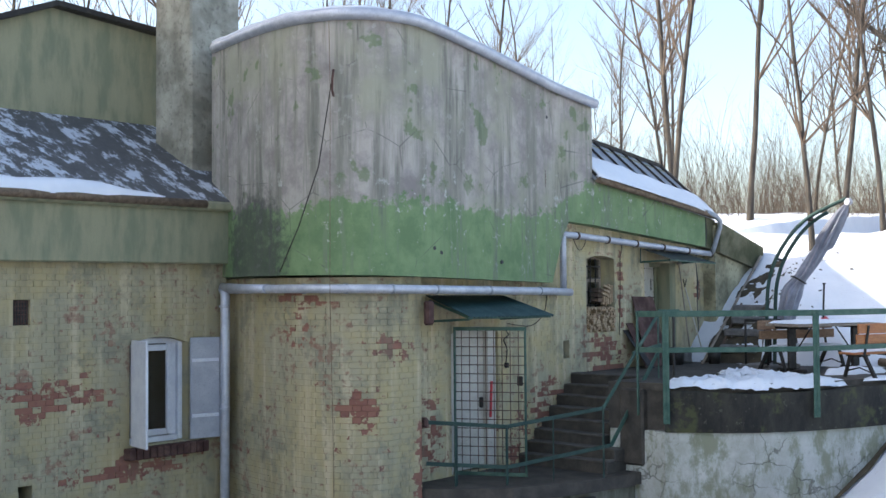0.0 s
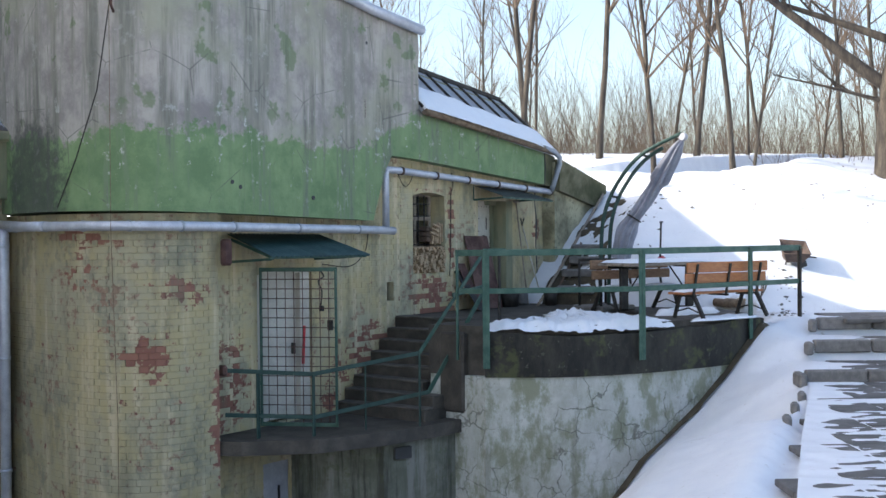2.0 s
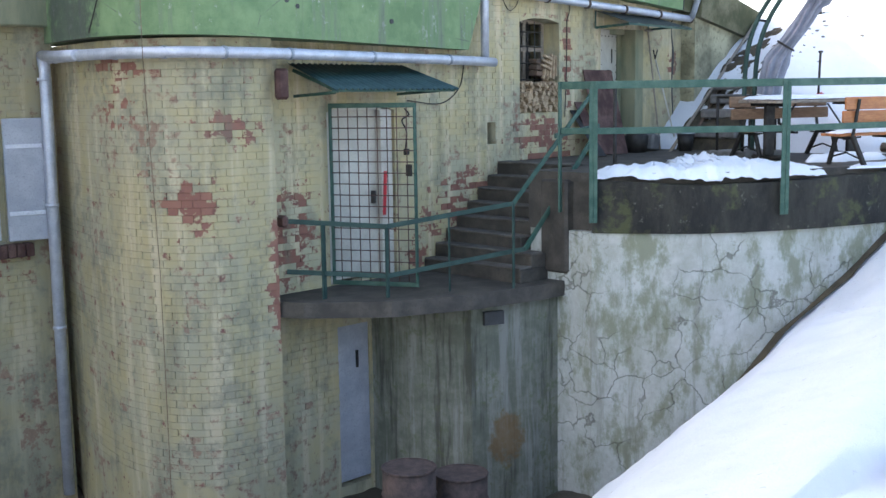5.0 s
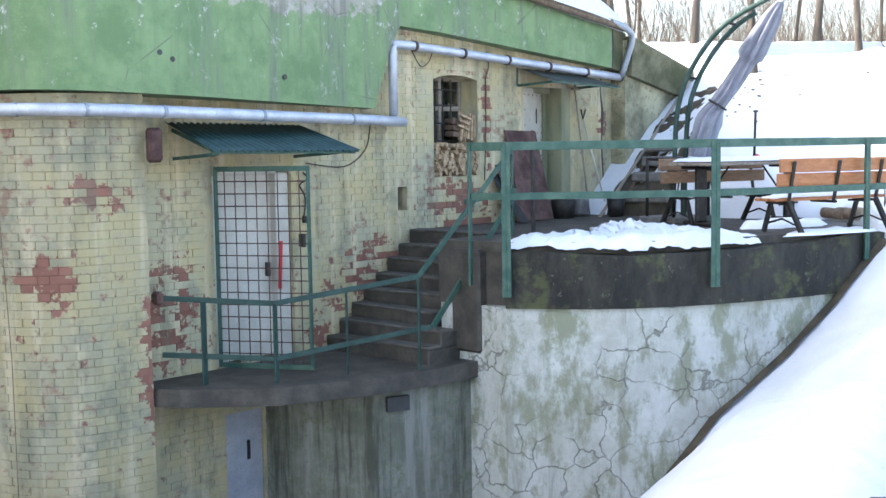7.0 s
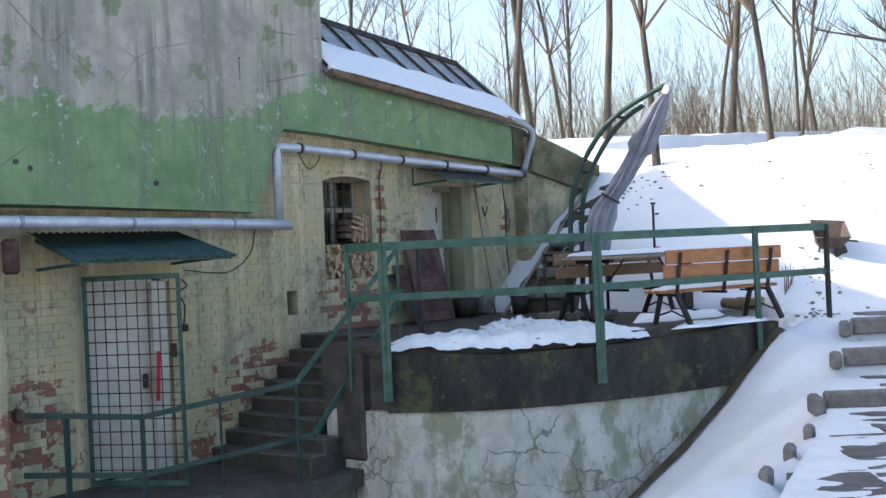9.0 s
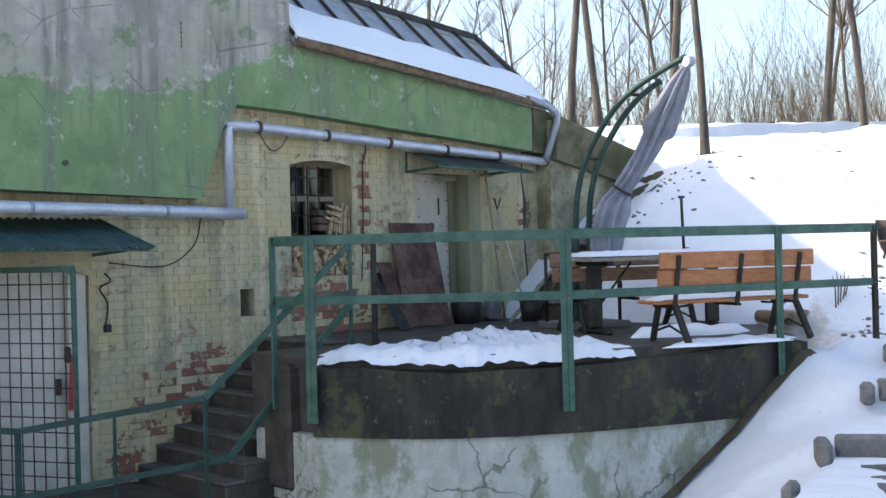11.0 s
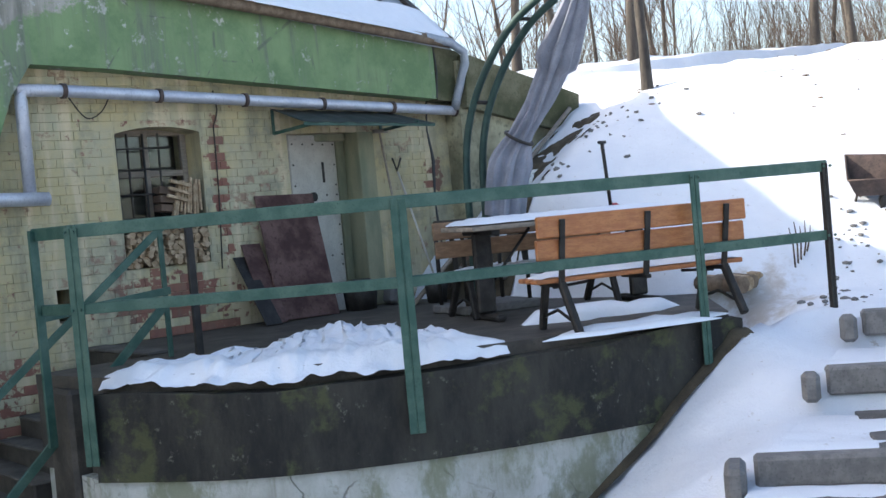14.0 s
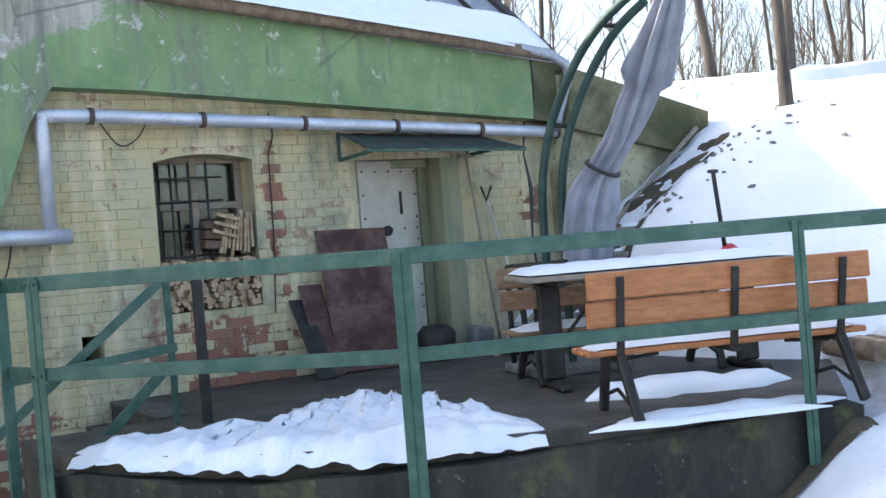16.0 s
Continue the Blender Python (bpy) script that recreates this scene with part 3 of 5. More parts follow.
block(bm, (-21.9, 7.4, 3.0), (25.2, 3.6, 16.0))
tagged(part("shade_block", bm, M_CORNICE), "plain unseen block added to shade the path and bank", "wall", kind="structure")
# chimney between the gable and the round front
bm = bmesh.new()
block(bm, (-5.36, 3.85, 3.4), (0.95, 0.95, 4.4), None, 0.03)
chimney = tagged(part("chimney", bm, M_CHIMNEY), "tall plastered brick chimney with spalled patches", "chimney", kind="structure")
bm = bmesh.new()
block(bm, (-5.36, 3.85, 5.75), (1.02, 1.02, 0.5), None, 0.03)
part("chimney_head", bm, M_WHITEDOOR, chimney)

# ---- roofs with snow ----
bm = bmesh.new()
top = [Vector((p.x, p.y, front_top(p.x))) for p in FRONT] + [Vector((-0.19, -0.22, 3.46))]
tube(bm, [p + Vector((0, -0.07, 0.02)) for p in top], 0.085, 8)
gutter_u = tagged(part("upper_gutter", bm, M_PIPE), "grey gutter along the round roof edge with snow on it", "gutter", kind="structure")
bm = bmesh.new()
outline = [(p.x, p.y) for p in top] + [(-0.1, 2.6), (-5.6, 3.0)]
prism(bm, outline, [front_top(p[0]) + 0.02 for p in outline], [front_top(p[0]) + 0.13 + 0.03 * lump(p[0], p[1], 2) for p in outline])
tagged(part("roof_snow", bm, M_SNOWCLEAN), "snow lying on the round roof", "snow", kind="structure")

# lean-to roof right of the round front
R0, R1, R2, R3 = Vector((-0.18, -0.30, 2.24)), Vector((3.9, -0.30, 1.76)), Vector((3.62, 0.75, 2.78)), Vector((-0.18, 0.75, 3.22))
bm = bmesh.new()
n = Vector((0, 0, -0.09))
v = [bm.verts.new(p) for p in (R0, R1, R2, R3, R0 + n, R1 + n, R2 + n, R3 + n)]
for f in ((0, 1, 2, 3), (7, 6, 5, 4), (0, 4, 5, 1), (2, 6, 7, 3), (0, 3, 7, 4), (1, 5, 6, 2)):
    bm.faces.new([v[i] for i in f])
roof_r = tagged(part("roof_right", bm, M_ZINC), "grey sheet-metal roof half covered by snow", "roof", kind="structure")
bm = bmesh.new()
for k in range(9):
    u = k / 8
    beam(bm, R0.lerp(R1, u) + Vector((0, 0, 0.02)), R3.lerp(R2, u) + Vector((0, 0, 0.02)), 0.03, 0.05)
part("seam", bm, M_DARKIRON, roof_r)
bm = bmesh.new()
beam(bm, R3, R2, 0.12, 0.08)
beam(bm, R2, R1, 0.12, 0.08)
part("ridge", bm, M_DARKIRON, roof_r)
bm = bmesh.new()
slab_y(bm, [(-0.18, 2.1), (3.62, 2.0), (3.62, 2.66), (-0.18, 3.1)], 0.6, 2.4)
part("back_wall", bm, M_CORNICE, roof_r)
rows = []
for j in range(9):
    row = []
    for i in range(41):
        u, v = i / 40, j / 8
        reach = 0.60 - 0.10 * u + 0.05 * lump(u * 9, 0, 1)
        p = R0.lerp(R1, u * 0.99).lerp(R3.lerp(R2, u * 0.99), -0.06 + v * reach)
        thick = 0.10 * math.sin(math.pi * min(1, 0.12 + v * 0.88)) ** 0.5 + 0.02 * lump(u * 14, v * 5, 1)
        row.append((p.x, p.y - 0.04 * thick, p.z + max(0.012, thick)))
    rows.append(row)


def quilt(rows, name, mat, parent=None, label="", thick=0.0):
    """A sheet through rows of points."""
    bm = bmesh.new()
    grid = [[bm.verts.new(p) for p in row] for row in rows]
    for a, b in zip(grid, grid[1:]):
        for i in range(len(a) - 1):
            bm.faces.new((a[i], a[i + 1], b[i + 1], b[i])).smooth = True
    if thick:
        bmesh.ops.recalc_face_normals(bm, faces=bm.faces[:])
        bmesh.ops.solidify(bm, geom=bm.faces[:], thickness=thick)
    return part(name, bm, mat, parent, label)


tagged(quilt(rows, "roof_snow_right", M_SNOWCLEAN, thick=0.05), "thick snow sliding off the metal roof", "snow", kind="structure")


def snow_strip(pts, width, height, name, label):
    """A rounded ridge of snow along pts."""
    pts = [Vector(p) for p in pts]
    rows = []
    for i, p in enumerate(pts):
        t = (pts[min(i + 1, len(pts) - 1)] - pts[max(i - 1, 0)])
        side = Vector((-t.y, t.x, 0)).normalized()
        fade = min(1, math.sin(math.pi * (i + 0.15) / (len(pts) - 0.7)) * 1.8 + 0.05)
        wd = width * (1 + 0.45 * lump(i * 0.55 + p.x * 3, p.y * 3, 1)) * max(0.1, fade)
        hh = height * (1 + 0.5 * lump(i * 0.6 + p.x * 4, p.y * 4, 1)) * max(0.1, fade)
        rows.append([tuple(p + side * wd * math.cos(a) * 0.5 + Vector((0, 0, hh * max(0, math.sin(a)) - 0.01))) for a in (math.pi * k / 8 for k in range(9))])
    return tagged(quilt(rows, name, M_SNOWCLEAN), label, "snow", kind="stuff")


snow_strip([(-15.6 + k * 0.4, 2.42, 1.66 - 0.002 * k) for k in range(24)], 0.34, 0.2, "eaves_snow", "snow lying along the eaves gutter")

# ---- terrace ----
EDGE = spline([(-1.56, -2.38), (-0.92, -3.32), (0.0, -3.99), (1.05, -4.45), (2.10, -4.77), (2.50, -4.89)], 6)
BACK = [(3.75, -3.6), (3.45, -1.2), (3.35, 0.0), (-0.35, 0.0), (-0.35, -1.40), (-1.55, -1.40)]


def ragged(line, d):
    return [(p.x, p.y) for p in inset(line, d)]


def edge_top(x, y):
    """The crumbled top of the terrace's edge beam, lowest halfway along."""
    return float(np.interp(x, (-1.6, -0.9, 0.0, 1.0, 2.1), (-1.17, -1.22, -1.23, -1.19, -1.12))) + 0.035 * lump(x, y, 3.1) + 0.02 * lump(x, y, 9.0)


terrace = tagged(part("terrace_wall", prism(bmesh.new(), ragged(EDGE, 0.04) + [(3.8, -3.6), (3.45, -1.2), (3.35, 0.0), (-0.33, 0.0), (-0.33, -1.40), (-1.52, -1.40)], -5.2, -1.79), M_WHITE), "cracked whitewashed retaining wall with moss stains", "retaining wall", kind="structure")
part("core", prism(bmesh.new(), ragged(EDGE, 0.2) + BACK, -1.792, -1.202), M_CONCRETE, terrace)
part("band", prism(bmesh.new(), ragged(EDGE, 0.0) + ragged(EDGE, 0.24)[::-1], -1.792, [edge_top(*p) for p in ragged(EDGE, 0.0) + ragged(EDGE, 0.24)[::-1]]), M_BLACK, terrace, "black tarred concrete edge band")
floor = tagged(part("terrace_floor", prism(bmesh.new(), ragged(EDGE, 0.16) + [(p[0] - 0.003, p[1] + 0.003) for p in BACK], -1.202, FLOOR), M_CONCRETE), "worn dark concrete terrace floor with snow remnants", "floor", kind="structure")
bm = bmesh.new()
block(bm, (-1.47, -1.80, -1.75), (0.20, 0.42, 1.15), None, 0.03)
part("pier", bm, M_CONCRETE, terrace, "mossy concrete pier beside the steps")

# snow left on the terrace
rows = []
for i in range(110):
    u = i / 109
    k = u * (len(EDGE) - 1) * 0.53
    p = EDGE[int(k)].lerp(EDGE[min(int(k) + 1, len(EDGE) - 1)], k % 1)
    t = EDGE[min(int(k) + 1, len(EDGE) - 1)] - EDGE[int(k)]
    nrm = Vector((-t.y, t.x)).normalized()
    deep = float(np.interp(u, (0, 0.2, 0.4, 0.62, 0.8, 0.92, 1), (0.22, 0.75, 1.55, 2.0, 1.75, 1.2, 0.5))) * (1 + 0.16 * lump(i * 0.13, 0, 1) + 0.08 * lump(i * 0.5, 3, 1))
    out = -0.14 * ease(-0.3, 0.4, lump(i * 0.16, 4, 1)) * math.sin(math.pi * u) ** 0.5 + 0.05
    row = []
    for j in range(46):
        v = j / 45
        q = p + nrm * (0.05 + out + v * deep)
        edge = min(1, 7 * v + 0.45, 5 * (1 - v)) * min(1, 9 * u + 0.1, 9 * (1 - u) + 0.1)
        heap = 0.055 * math.exp(-((u - 0.62) / 0.18) ** 2 - ((v - 0.6) / 0.25) ** 2)
        h = max(0, edge) * (0.06 + heap + 0.05 * lump(q.x, q.y, 5) + 0.035 * lump(q.x, q.y, 13) + heap * (0.6 * lump(q.x, q.y, 8) + 0.5 * lump(q.x, q.y, 19)))
        base = FLOOR - (FLOOR - edge_top(q.x, q.y) - 0.03) * ease(0.16, 0.04, v * deep + out) if v * deep + out < 0.3 else FLOOR
        row.append((q.x, q.y, base - 0.012 + max(0.0, h + 0.014)))
    rows.append(row)
tagged(quilt(rows, "terrace_snow", M_SNOWCLEAN), "shovelled snow heap lying on the terrace edge", "snow", kind="stuff")
BX = Vector((0.933, -0.361, 0)).normalized()
BY = Vector((0.361, 0.933, 0)).normalized()


def on_bench(u, v, z=0.0):
    """Metres along the front bench from its end, and across it, from its back towards the table."""
    return Vector((1.0, -4.31, z)) + BX * u + BY * v


snow_strip([on_bench(-0.1 + k * 0.16, -0.13 + 0.03 * lump(k, 2, 0.5), FLOOR) for k in range(10)], 0.09, 0.04, "snow_strip", "thin strip of snow under the bench")
snow_strip([on_bench(0.1 + k * 0.16, 0.06 + 0.04 * lump(k, 6, 0.5), FLOOR) for k in range(10)], 0.17, 0.05, "snow_strip", "strip of snow under the bench seat")
snow_strip([on_bench(0.2 + k * 0.16, 0.95 + 0.05 * lump(k, 9, 0.5), FLOOR) for k in range(10)], 0.35, 0.12, "snow_strip", "crusty snow under the table")

rows = []
for p in EDGE[4:]:
    row = []
    for k in range(5):
        q = Vector((p.x + 0.02, p.y - 0.0 + 0.03 - 0.034 * k))
        row.append((q.x, q.y, max(ground_z(q.x, q.y), ground_z(q.x, q.y - 0.1)) + 0.035 - 0.012 * abs(k - 1.5) + 0.02 * lump(q.x, q.y, 9)))
    rows.append(row)
tagged(quilt(rows, "earth_strip", M_EARTH), "bare dark earth and leaf litter along the wall foot", "earth", kind="stuff")

# ---- stairs and landing ----
stairs = tagged(new("stairs"), "worn dark concrete steps beside the wall", "stairs", kind="structure")
STEPS = 8
for k in range(STEPS):
    x0 = -2.02 + 0.207 * k
    z = -2.42 + (k + 1) * (FLOOR + 2.42) / STEPS
    bm = bmesh.new()
    wide = 1.33 + (0.35 if k < 2 else 0)
    block(bm, ((x0 - 0.02 - 0.33) / 2, -wide / 2, z - 0.092), (abs(-0.33 - x0 + 0.02), wide - 0.01, 0.177), None, 0.014)
    step = part("step", bm, M_CONCRETE, stairs)
    bm = bmesh.new()
    block(bm, (x0 + 0.085, -wide / 2 - 0.01, z + 0.002), (0.235, wide - 0.03, 0.03), Matrix.Rotation(0.012 * (k % 3 - 1), 4, "X"), 0.010)
    part("tread", bm, M_TREAD, step)
ring = [(-4.72, -0.25), (-4.55, -0.62), (-3.85, -1.32), (-2.95, -1.72), (-1.95, -1.92), (-1.37, -1.95), (-1.37, 0.0), (-4.72, 0.0)]
landing = tagged(part("landing", prism(bmesh.new(), ring, -2.60, -2.42), M_CONCRETE), "dark concrete landing slab with crumbling edge", "landing", kind="structure")
ring = [(-2.98, -0.70), (-2.72, -1.48), (-1.95, -1.78), (-1.36, -1.85), (-1.36, 0.0), (-2.98, 0.0)]
tagged(part("wall_below_landing", prism(bmesh.new(), ring, -5.2, -2.602), M_DAMP), "damp stained plaster wall below the landing", "wall", kind="structure")
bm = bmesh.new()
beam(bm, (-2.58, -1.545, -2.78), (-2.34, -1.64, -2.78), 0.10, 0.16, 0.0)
tagged(part("drain_hole", bm, M_UNLIT), "dark square drain hole below the landing", "drain", kind="structure")


# rusty barrels in the pit below the landing
for bx, by, top in ((-4.42, -2.15, -4.02), (-3.72, -2.25, -4.24)):
    barrel = thing("steel_barrel", "rusty brown steel barrel standing below the landing", "barrel", "barrels below the landing")
    part("body", tube(bmesh.new(), [(bx, by, -5.25), (bx, by, top - 0.62), (bx, by, top - 0.60), (bx, by, top - 0.58), (bx, by, top - 0.30), (bx, by, top - 0.28), (bx, by, top - 0.26), (bx, by, top)], [0.285, 0.285, 0.30, 0.285, 0.285, 0.30, 0.285, 0.285], 20), M_OLDRUST, barrel)
    part("rim", tube(bmesh.new(), [(bx + 0.287 * math.cos(a), by + 0.287 * math.sin(a), top) for a in (2 * math.pi * q / 24 for q in range(25))], 0.014, 6), M_OLDRUST, barrel)

# ---- railings ----
def rail_thing(label):
    return thing("railing", label, "railing")


rail = rail_thing("green painted angle-iron railing round the terrace")
POSTS = [(-1.61, -2.44), (-0.04, -4.06), (2.13, -4.83), (3.27, -5.21)]
TOP = [(-1.71, -2.02)] + POSTS
for i, (x, y) in enumerate(POSTS):
    bottom = (-1.66, -1.59, -1.43, -1.20)[i]
    bm = bmesh.new()
    a = TOP[i]
    b = TOP[min(i + 2, len(TOP) - 1)]
    t = Vector((b[0] - a[0], b[1] - a[1], 0)).normalized()
    s = Vector((-t.y, t.x, 0))
    wide = (0.10, 0.11, 0.075, 0.05)[i]
    c = Vector((x, y, 0))
    beam(bm, c + s * 0.03 + Vector((0, 0, bottom)), c + s * 0.03 + Vector((0, 0, -0.02)), 0.01, 0.06, 0.002, up=s)
    paint = M_RAIL if i < 3 else M_DARKIRON
    post = part("post", bm, paint, rail)
    for side in (-0.26, 0.26):
        bm = bmesh.new()
        beam(bm, c + t * wide * side + Vector((0, 0, bottom)), c + t * wide * side + Vector((0, 0, -0.02)), 0.012, wide * 0.46, 0.003, up=t)
        part("flange", bm, paint, post)
    for z in (-0.045, -0.58):
        for d in (-0.03, 0.03):
            bm = bmesh.new()
            q = c - s * 0.018 + t * d + Vector((0, 0, z))
            tube(bm, [q, q - s * 0.014], 0.011, 6)
            part("bolt", bm, M_RAIL, post)
for z, d in ((-0.045, 0.085), (-0.58, 0.07)):
    for a, b in zip(TOP, TOP[1:]):
        t = Vector((b[0] - a[0], b[1] - a[1], 0)).normalized()
        s = Vector((-t.y, t.x, 0))
        bm = bmesh.new()
        pa, pb = Vector((*a, z)) - t * 0.03, Vector((*b, z)) + t * 0.03
        beam(bm, pa + s * 0.012, pb + s * 0.012, 0.012, d, 0.003)
        rail_bar = part("top_rail" if z > -0.1 else "mid_rail", bm, M_RAIL, rail)
        bm = bmesh.new()
        beam(bm, pa + s * 0.035 + Vector((0, 0, d / 2)), pb + s * 0.035 + Vector((0, 0, d / 2)), 0.05, 0.01, 0.002)
        part("flange", bm, M_RAIL, rail_bar)


def bar(name, a, b, parent, w=0.05, mat=None):
    bm = bmesh.new()
    up = (0, 0, 1) if abs((Vector(b) - Vector(a)).normalized().z) < 0.9 else (1, 0.3, 0)
    beam(bm, a, b, w * 0.35, w, 0.003, up)
    return part(name, bm, mat or M_RAIL, parent)


bar("post", (-1.71, -2.02, -1.55), (-1.71, -2.02, -0.01), rail, 0.07)
guard = rail_thing("green iron guard rail at the head of the steps")
bar("post", (-0.43, -1.89, FLOOR), (-0.43, -1.89, -0.04), guard, 0.075, M_DARKIRON)
bar("post", (-0.58, -1.70, FLOOR), (-0.58, -1.70, -0.04), guard, 0.05)
bar("top_rail", (-0.58, -1.70, -0.03), (-0.36, -1.96, -0.03), guard, 0.06)
bar("mid_rail", (-1.68, -1.92, -0.64), (-0.55, -1.73, -0.56), guard, 0.06)
bar("handrail", (-0.56, -1.70, -0.06), (-2.30, -1.79, -1.41), guard, 0.06)
bar("brace", (-0.56, -1.70, -0.64), (-2.05, -1.76, -1.98), guard, 0.07)
stair_rail = rail_thing("green iron railing round the landing")
LR = [(-2.30, -1.79, -1.41), (-3.70, -1.10, -1.60), (-4.52, -0.30, -1.52)]
for a, b in zip(LR, LR[1:]):
    bar("top_rail", a, b, stair_rail, 0.055, M_RAILDARK)
LR2 = [(-2.05, -1.76, -1.98), (-3.70, -1.10, -2.17), (-4.52, -0.30, -2.10)]
for a, b in zip(LR2, LR2[1:]):
    bar("mid_rail", a, b, stair_rail, 0.055, M_RAILDARK)
for x, y, top, wdt in ((-2.30, -1.79, -1.41, 0.05), (-3.70, -1.10, -1.60, 0.06), (-4.22, -0.60, -1.56, 0.07), (-2.95, -1.36, -1.53, 0.035)):
    bar("post", (x, y, -2.43), (x, y, top), stair_rail, wdt, M_RAILDARK)
bm = bmesh.new()
block(bm, (-4.54, -0.28, -1.52), (0.08, 0.16, 0.14), None, 0.03)
part("wall_plate", bm, M_RUST, stair_rail)
bm = bmesh.new()
block(bm, (-4.66, -0.50, 0.02), (0.16, 0.10, 0.34), None, 0.03)
tagged(part("iron_bracket", bm, M_RUST), "rusty iron bracket let into the brick corner", "bracket")

# ---- gutters and downpipes ----
gutter = thing("gutter_pipe", "grey galvanised rain pipe along the wall", "gutter")
low = [(p.x, p.y, float(np.interp(p.x, (-6.4, -0.8), (0.37, 0.29)))) for p in inset(FRONT, -0.02)][2:] + [(-0.84, -0.20, 0.28)]
part("pipe", tube(bmesh.new(), low, 0.062, 12), M_PIPE, gutter)
part("elbow_pipe", tube(bmesh.new(), [(-0.98, -0.16, 0.30), (-0.98, -0.16, 1.15), (-0.97, -0.16, 1.22), (-0.88, -0.16, 1.23)], 0.055, 12), M_PIPE, gutter)
up = [(-1.02, -0.16, 1.235)] + [(-0.6 + k * 0.46, -0.17, 1.225 - 0.0225 * k) for k in range(11)]
part("upper_pipe", tube(bmesh.new(), up, 0.055, 12), M_PIPE, gutter)
for p in [low[k] for k in range(3, len(low), 5)] + [up[k] for k in range(1, 12, 2)]:
    bm = bmesh.new()
    tube(bm, [(p[0] - 0.02, p[1], p[2]), (p[0] + 0.02, p[1] + 0.001, p[2])], 0.070, 10)
    part("bracket", bm, M_OLDRUST if p[2] > 0.6 else M_ZINC, gutter)
pipe2 = thing("downpipe", "grey downpipe at the roof corner", "downpipe")
part("pipe", tube(bmesh.new(), [(3.5, -0.34, 1.80), (3.85, -0.36, 1.74), (4.04, -0.36, 1.64), (4.06, -0.34, 1.52), (3.96, -0.26, 1.12), (3.98, -0.20, 1.02)], 0.05, 10), M_ZINC, pipe2)
pipe3 = thing("downpipe", "tall grey downpipe in the wall corner", "downpipe")
part("pipe", tube(bmesh.new(), [(-5.95, 2.42, 0.38), (-5.96, 2.36, 0.25), (-5.97, 2.38, -5.0)], 0.07, 12), M_PIPE, pipe3)
part("pipe", tube(bmesh.new(), [(-5.95, 2.44, 0.40), (-6.10, 1.7, 0.375), (-6.16, 1.2, 0.372)], 0.062, 12), M_PIPE, pipe3)
for z in (0.1, -1.4, -2.9):
    bm = bmesh.new()
    tube(bm, [(-5.967, 2.37, z), (-5.967, 2.37, z + 0.04)], 0.082, 10)
    part("collar", bm, M_PIPE, pipe3)
for name, a, b, label in (("eaves_gutter", (-16, 2.30, 1.60), (-6.35, 2.30, 1.60), "dark half-round eaves gutter"), ("roof_gutter", tuple(R0 + Vector((0, -0.03, -0.05))), tuple(R1 + Vector((0, -0.03, -0.02))), "rusty roof gutter under sliding snow")):
    tagged(part(name, tube(bmesh.new(), [a, b], 0.06, 10), M_BARK), label, "gutter")
snow_strip([R0.lerp(R1, k / 24 * 0.93) + Vector((0, -0.06, 0.0)) for k in range(25)], 0.14, 0.07, "gutter_snow", "snow hanging over the roof gutter")


# ---- awnings ----
def corrugated(a, b, depth, drop, waves, amp, name, mat, parent):
    """A ribbed sheet from the wall line a-b out by depth and down by drop."""
    a, b = Vector(a), Vector(b)
    n = waves * 6
    rows = []
    for j in range(3):
        v = j / 2
        rows.append([tuple(a.lerp(b, i / n) + Vector((0.10 * v * (i / n * 2 - 0.6), -depth * v, -drop * v + amp * math.cos(2 * math.pi * i / 6)))) for i in range(n + 1)])
    return quilt(rows, name, mat, parent, thick=0.006)


aw = thing("awning", "dark green corrugated sheet awning over the grille door", "awning")
corrugated((-4.20, -0.02, 0.25), (-2.40, -0.02, 0.23), 0.88, 0.30, 22, 0.012, "sheet", M_AWNING, aw)
for x in (-4.12, -2.48):
    bar("bracket", (x, -0.02, 0.18), (x - 0.02, -0.84, -0.07), aw, 0.04)
    bar("strut", (x, -0.02, -0.12), (x - 0.02, -0.80, -0.08), aw, 0.035)
bar("front_bar", (-4.25, -0.86, -0.06), (-2.30, -0.86, -0.08), aw, 0.03)
aw2 = thing("awning", "dark green sheet awning over the upper door", "awning")
corrugated((1.62, -0.02, 1.06), (3.10, -0.02, 1.01), 0.66, 0.20, 6, 0.006, "sheet", M_AWNINGSHADE, aw2)
for x in (1.64, 3.02):
    bar("bracket", (x, -0.02, 1.05), (x, -0.02, 0.80), aw2, 0.04)
    bar("strut", (x, -0.02, 0.81), (x + 0.05, -0.62, 0.84), aw2, 0.035)
bar("front_bar", (1.58, -0.66, 0.84), (3.26, -0.66, 0.80), aw2, 0.035)

# ---- doors ----
door1 = thing("door_1", "white painted door behind the open grille", "door", kind="structure")
part("leaf", block(bmesh.new(), (-3.12, 0.16, -1.32), (0.86, 0.05, 2.14), None, 0.006), M_WHITEDOOR, door1)
bm = bmesh.new()
for x in (-3.58, -2.62):
    block(bm, (x, 0.12, -1.32), (0.08 if x < -3 else 0.20, 0.16, 2.18), None, 0.008)
block(bm, (-3.08, 0.12, -0.27), (1.08, 0.16, 0.08), None, 0.008)
part("frame", bm, M_WHITEDOOR, door1)
part("handle", block(bmesh.new(), (-2.80, 0.11, -1.40), (0.05, 0.06, 0.16), None, 0.01), M_DARKIRON, door1)
bm = bmesh.new()
block(bm, (-2.72, -0.02, -1.35), (0.05, 0.02, 0.55), Matrix.Rotation(0.06, 4, "Y"), 0.006)
tagged(part("red_strap", bm, M_RED), "red strap hanging on the door frame", "strap")

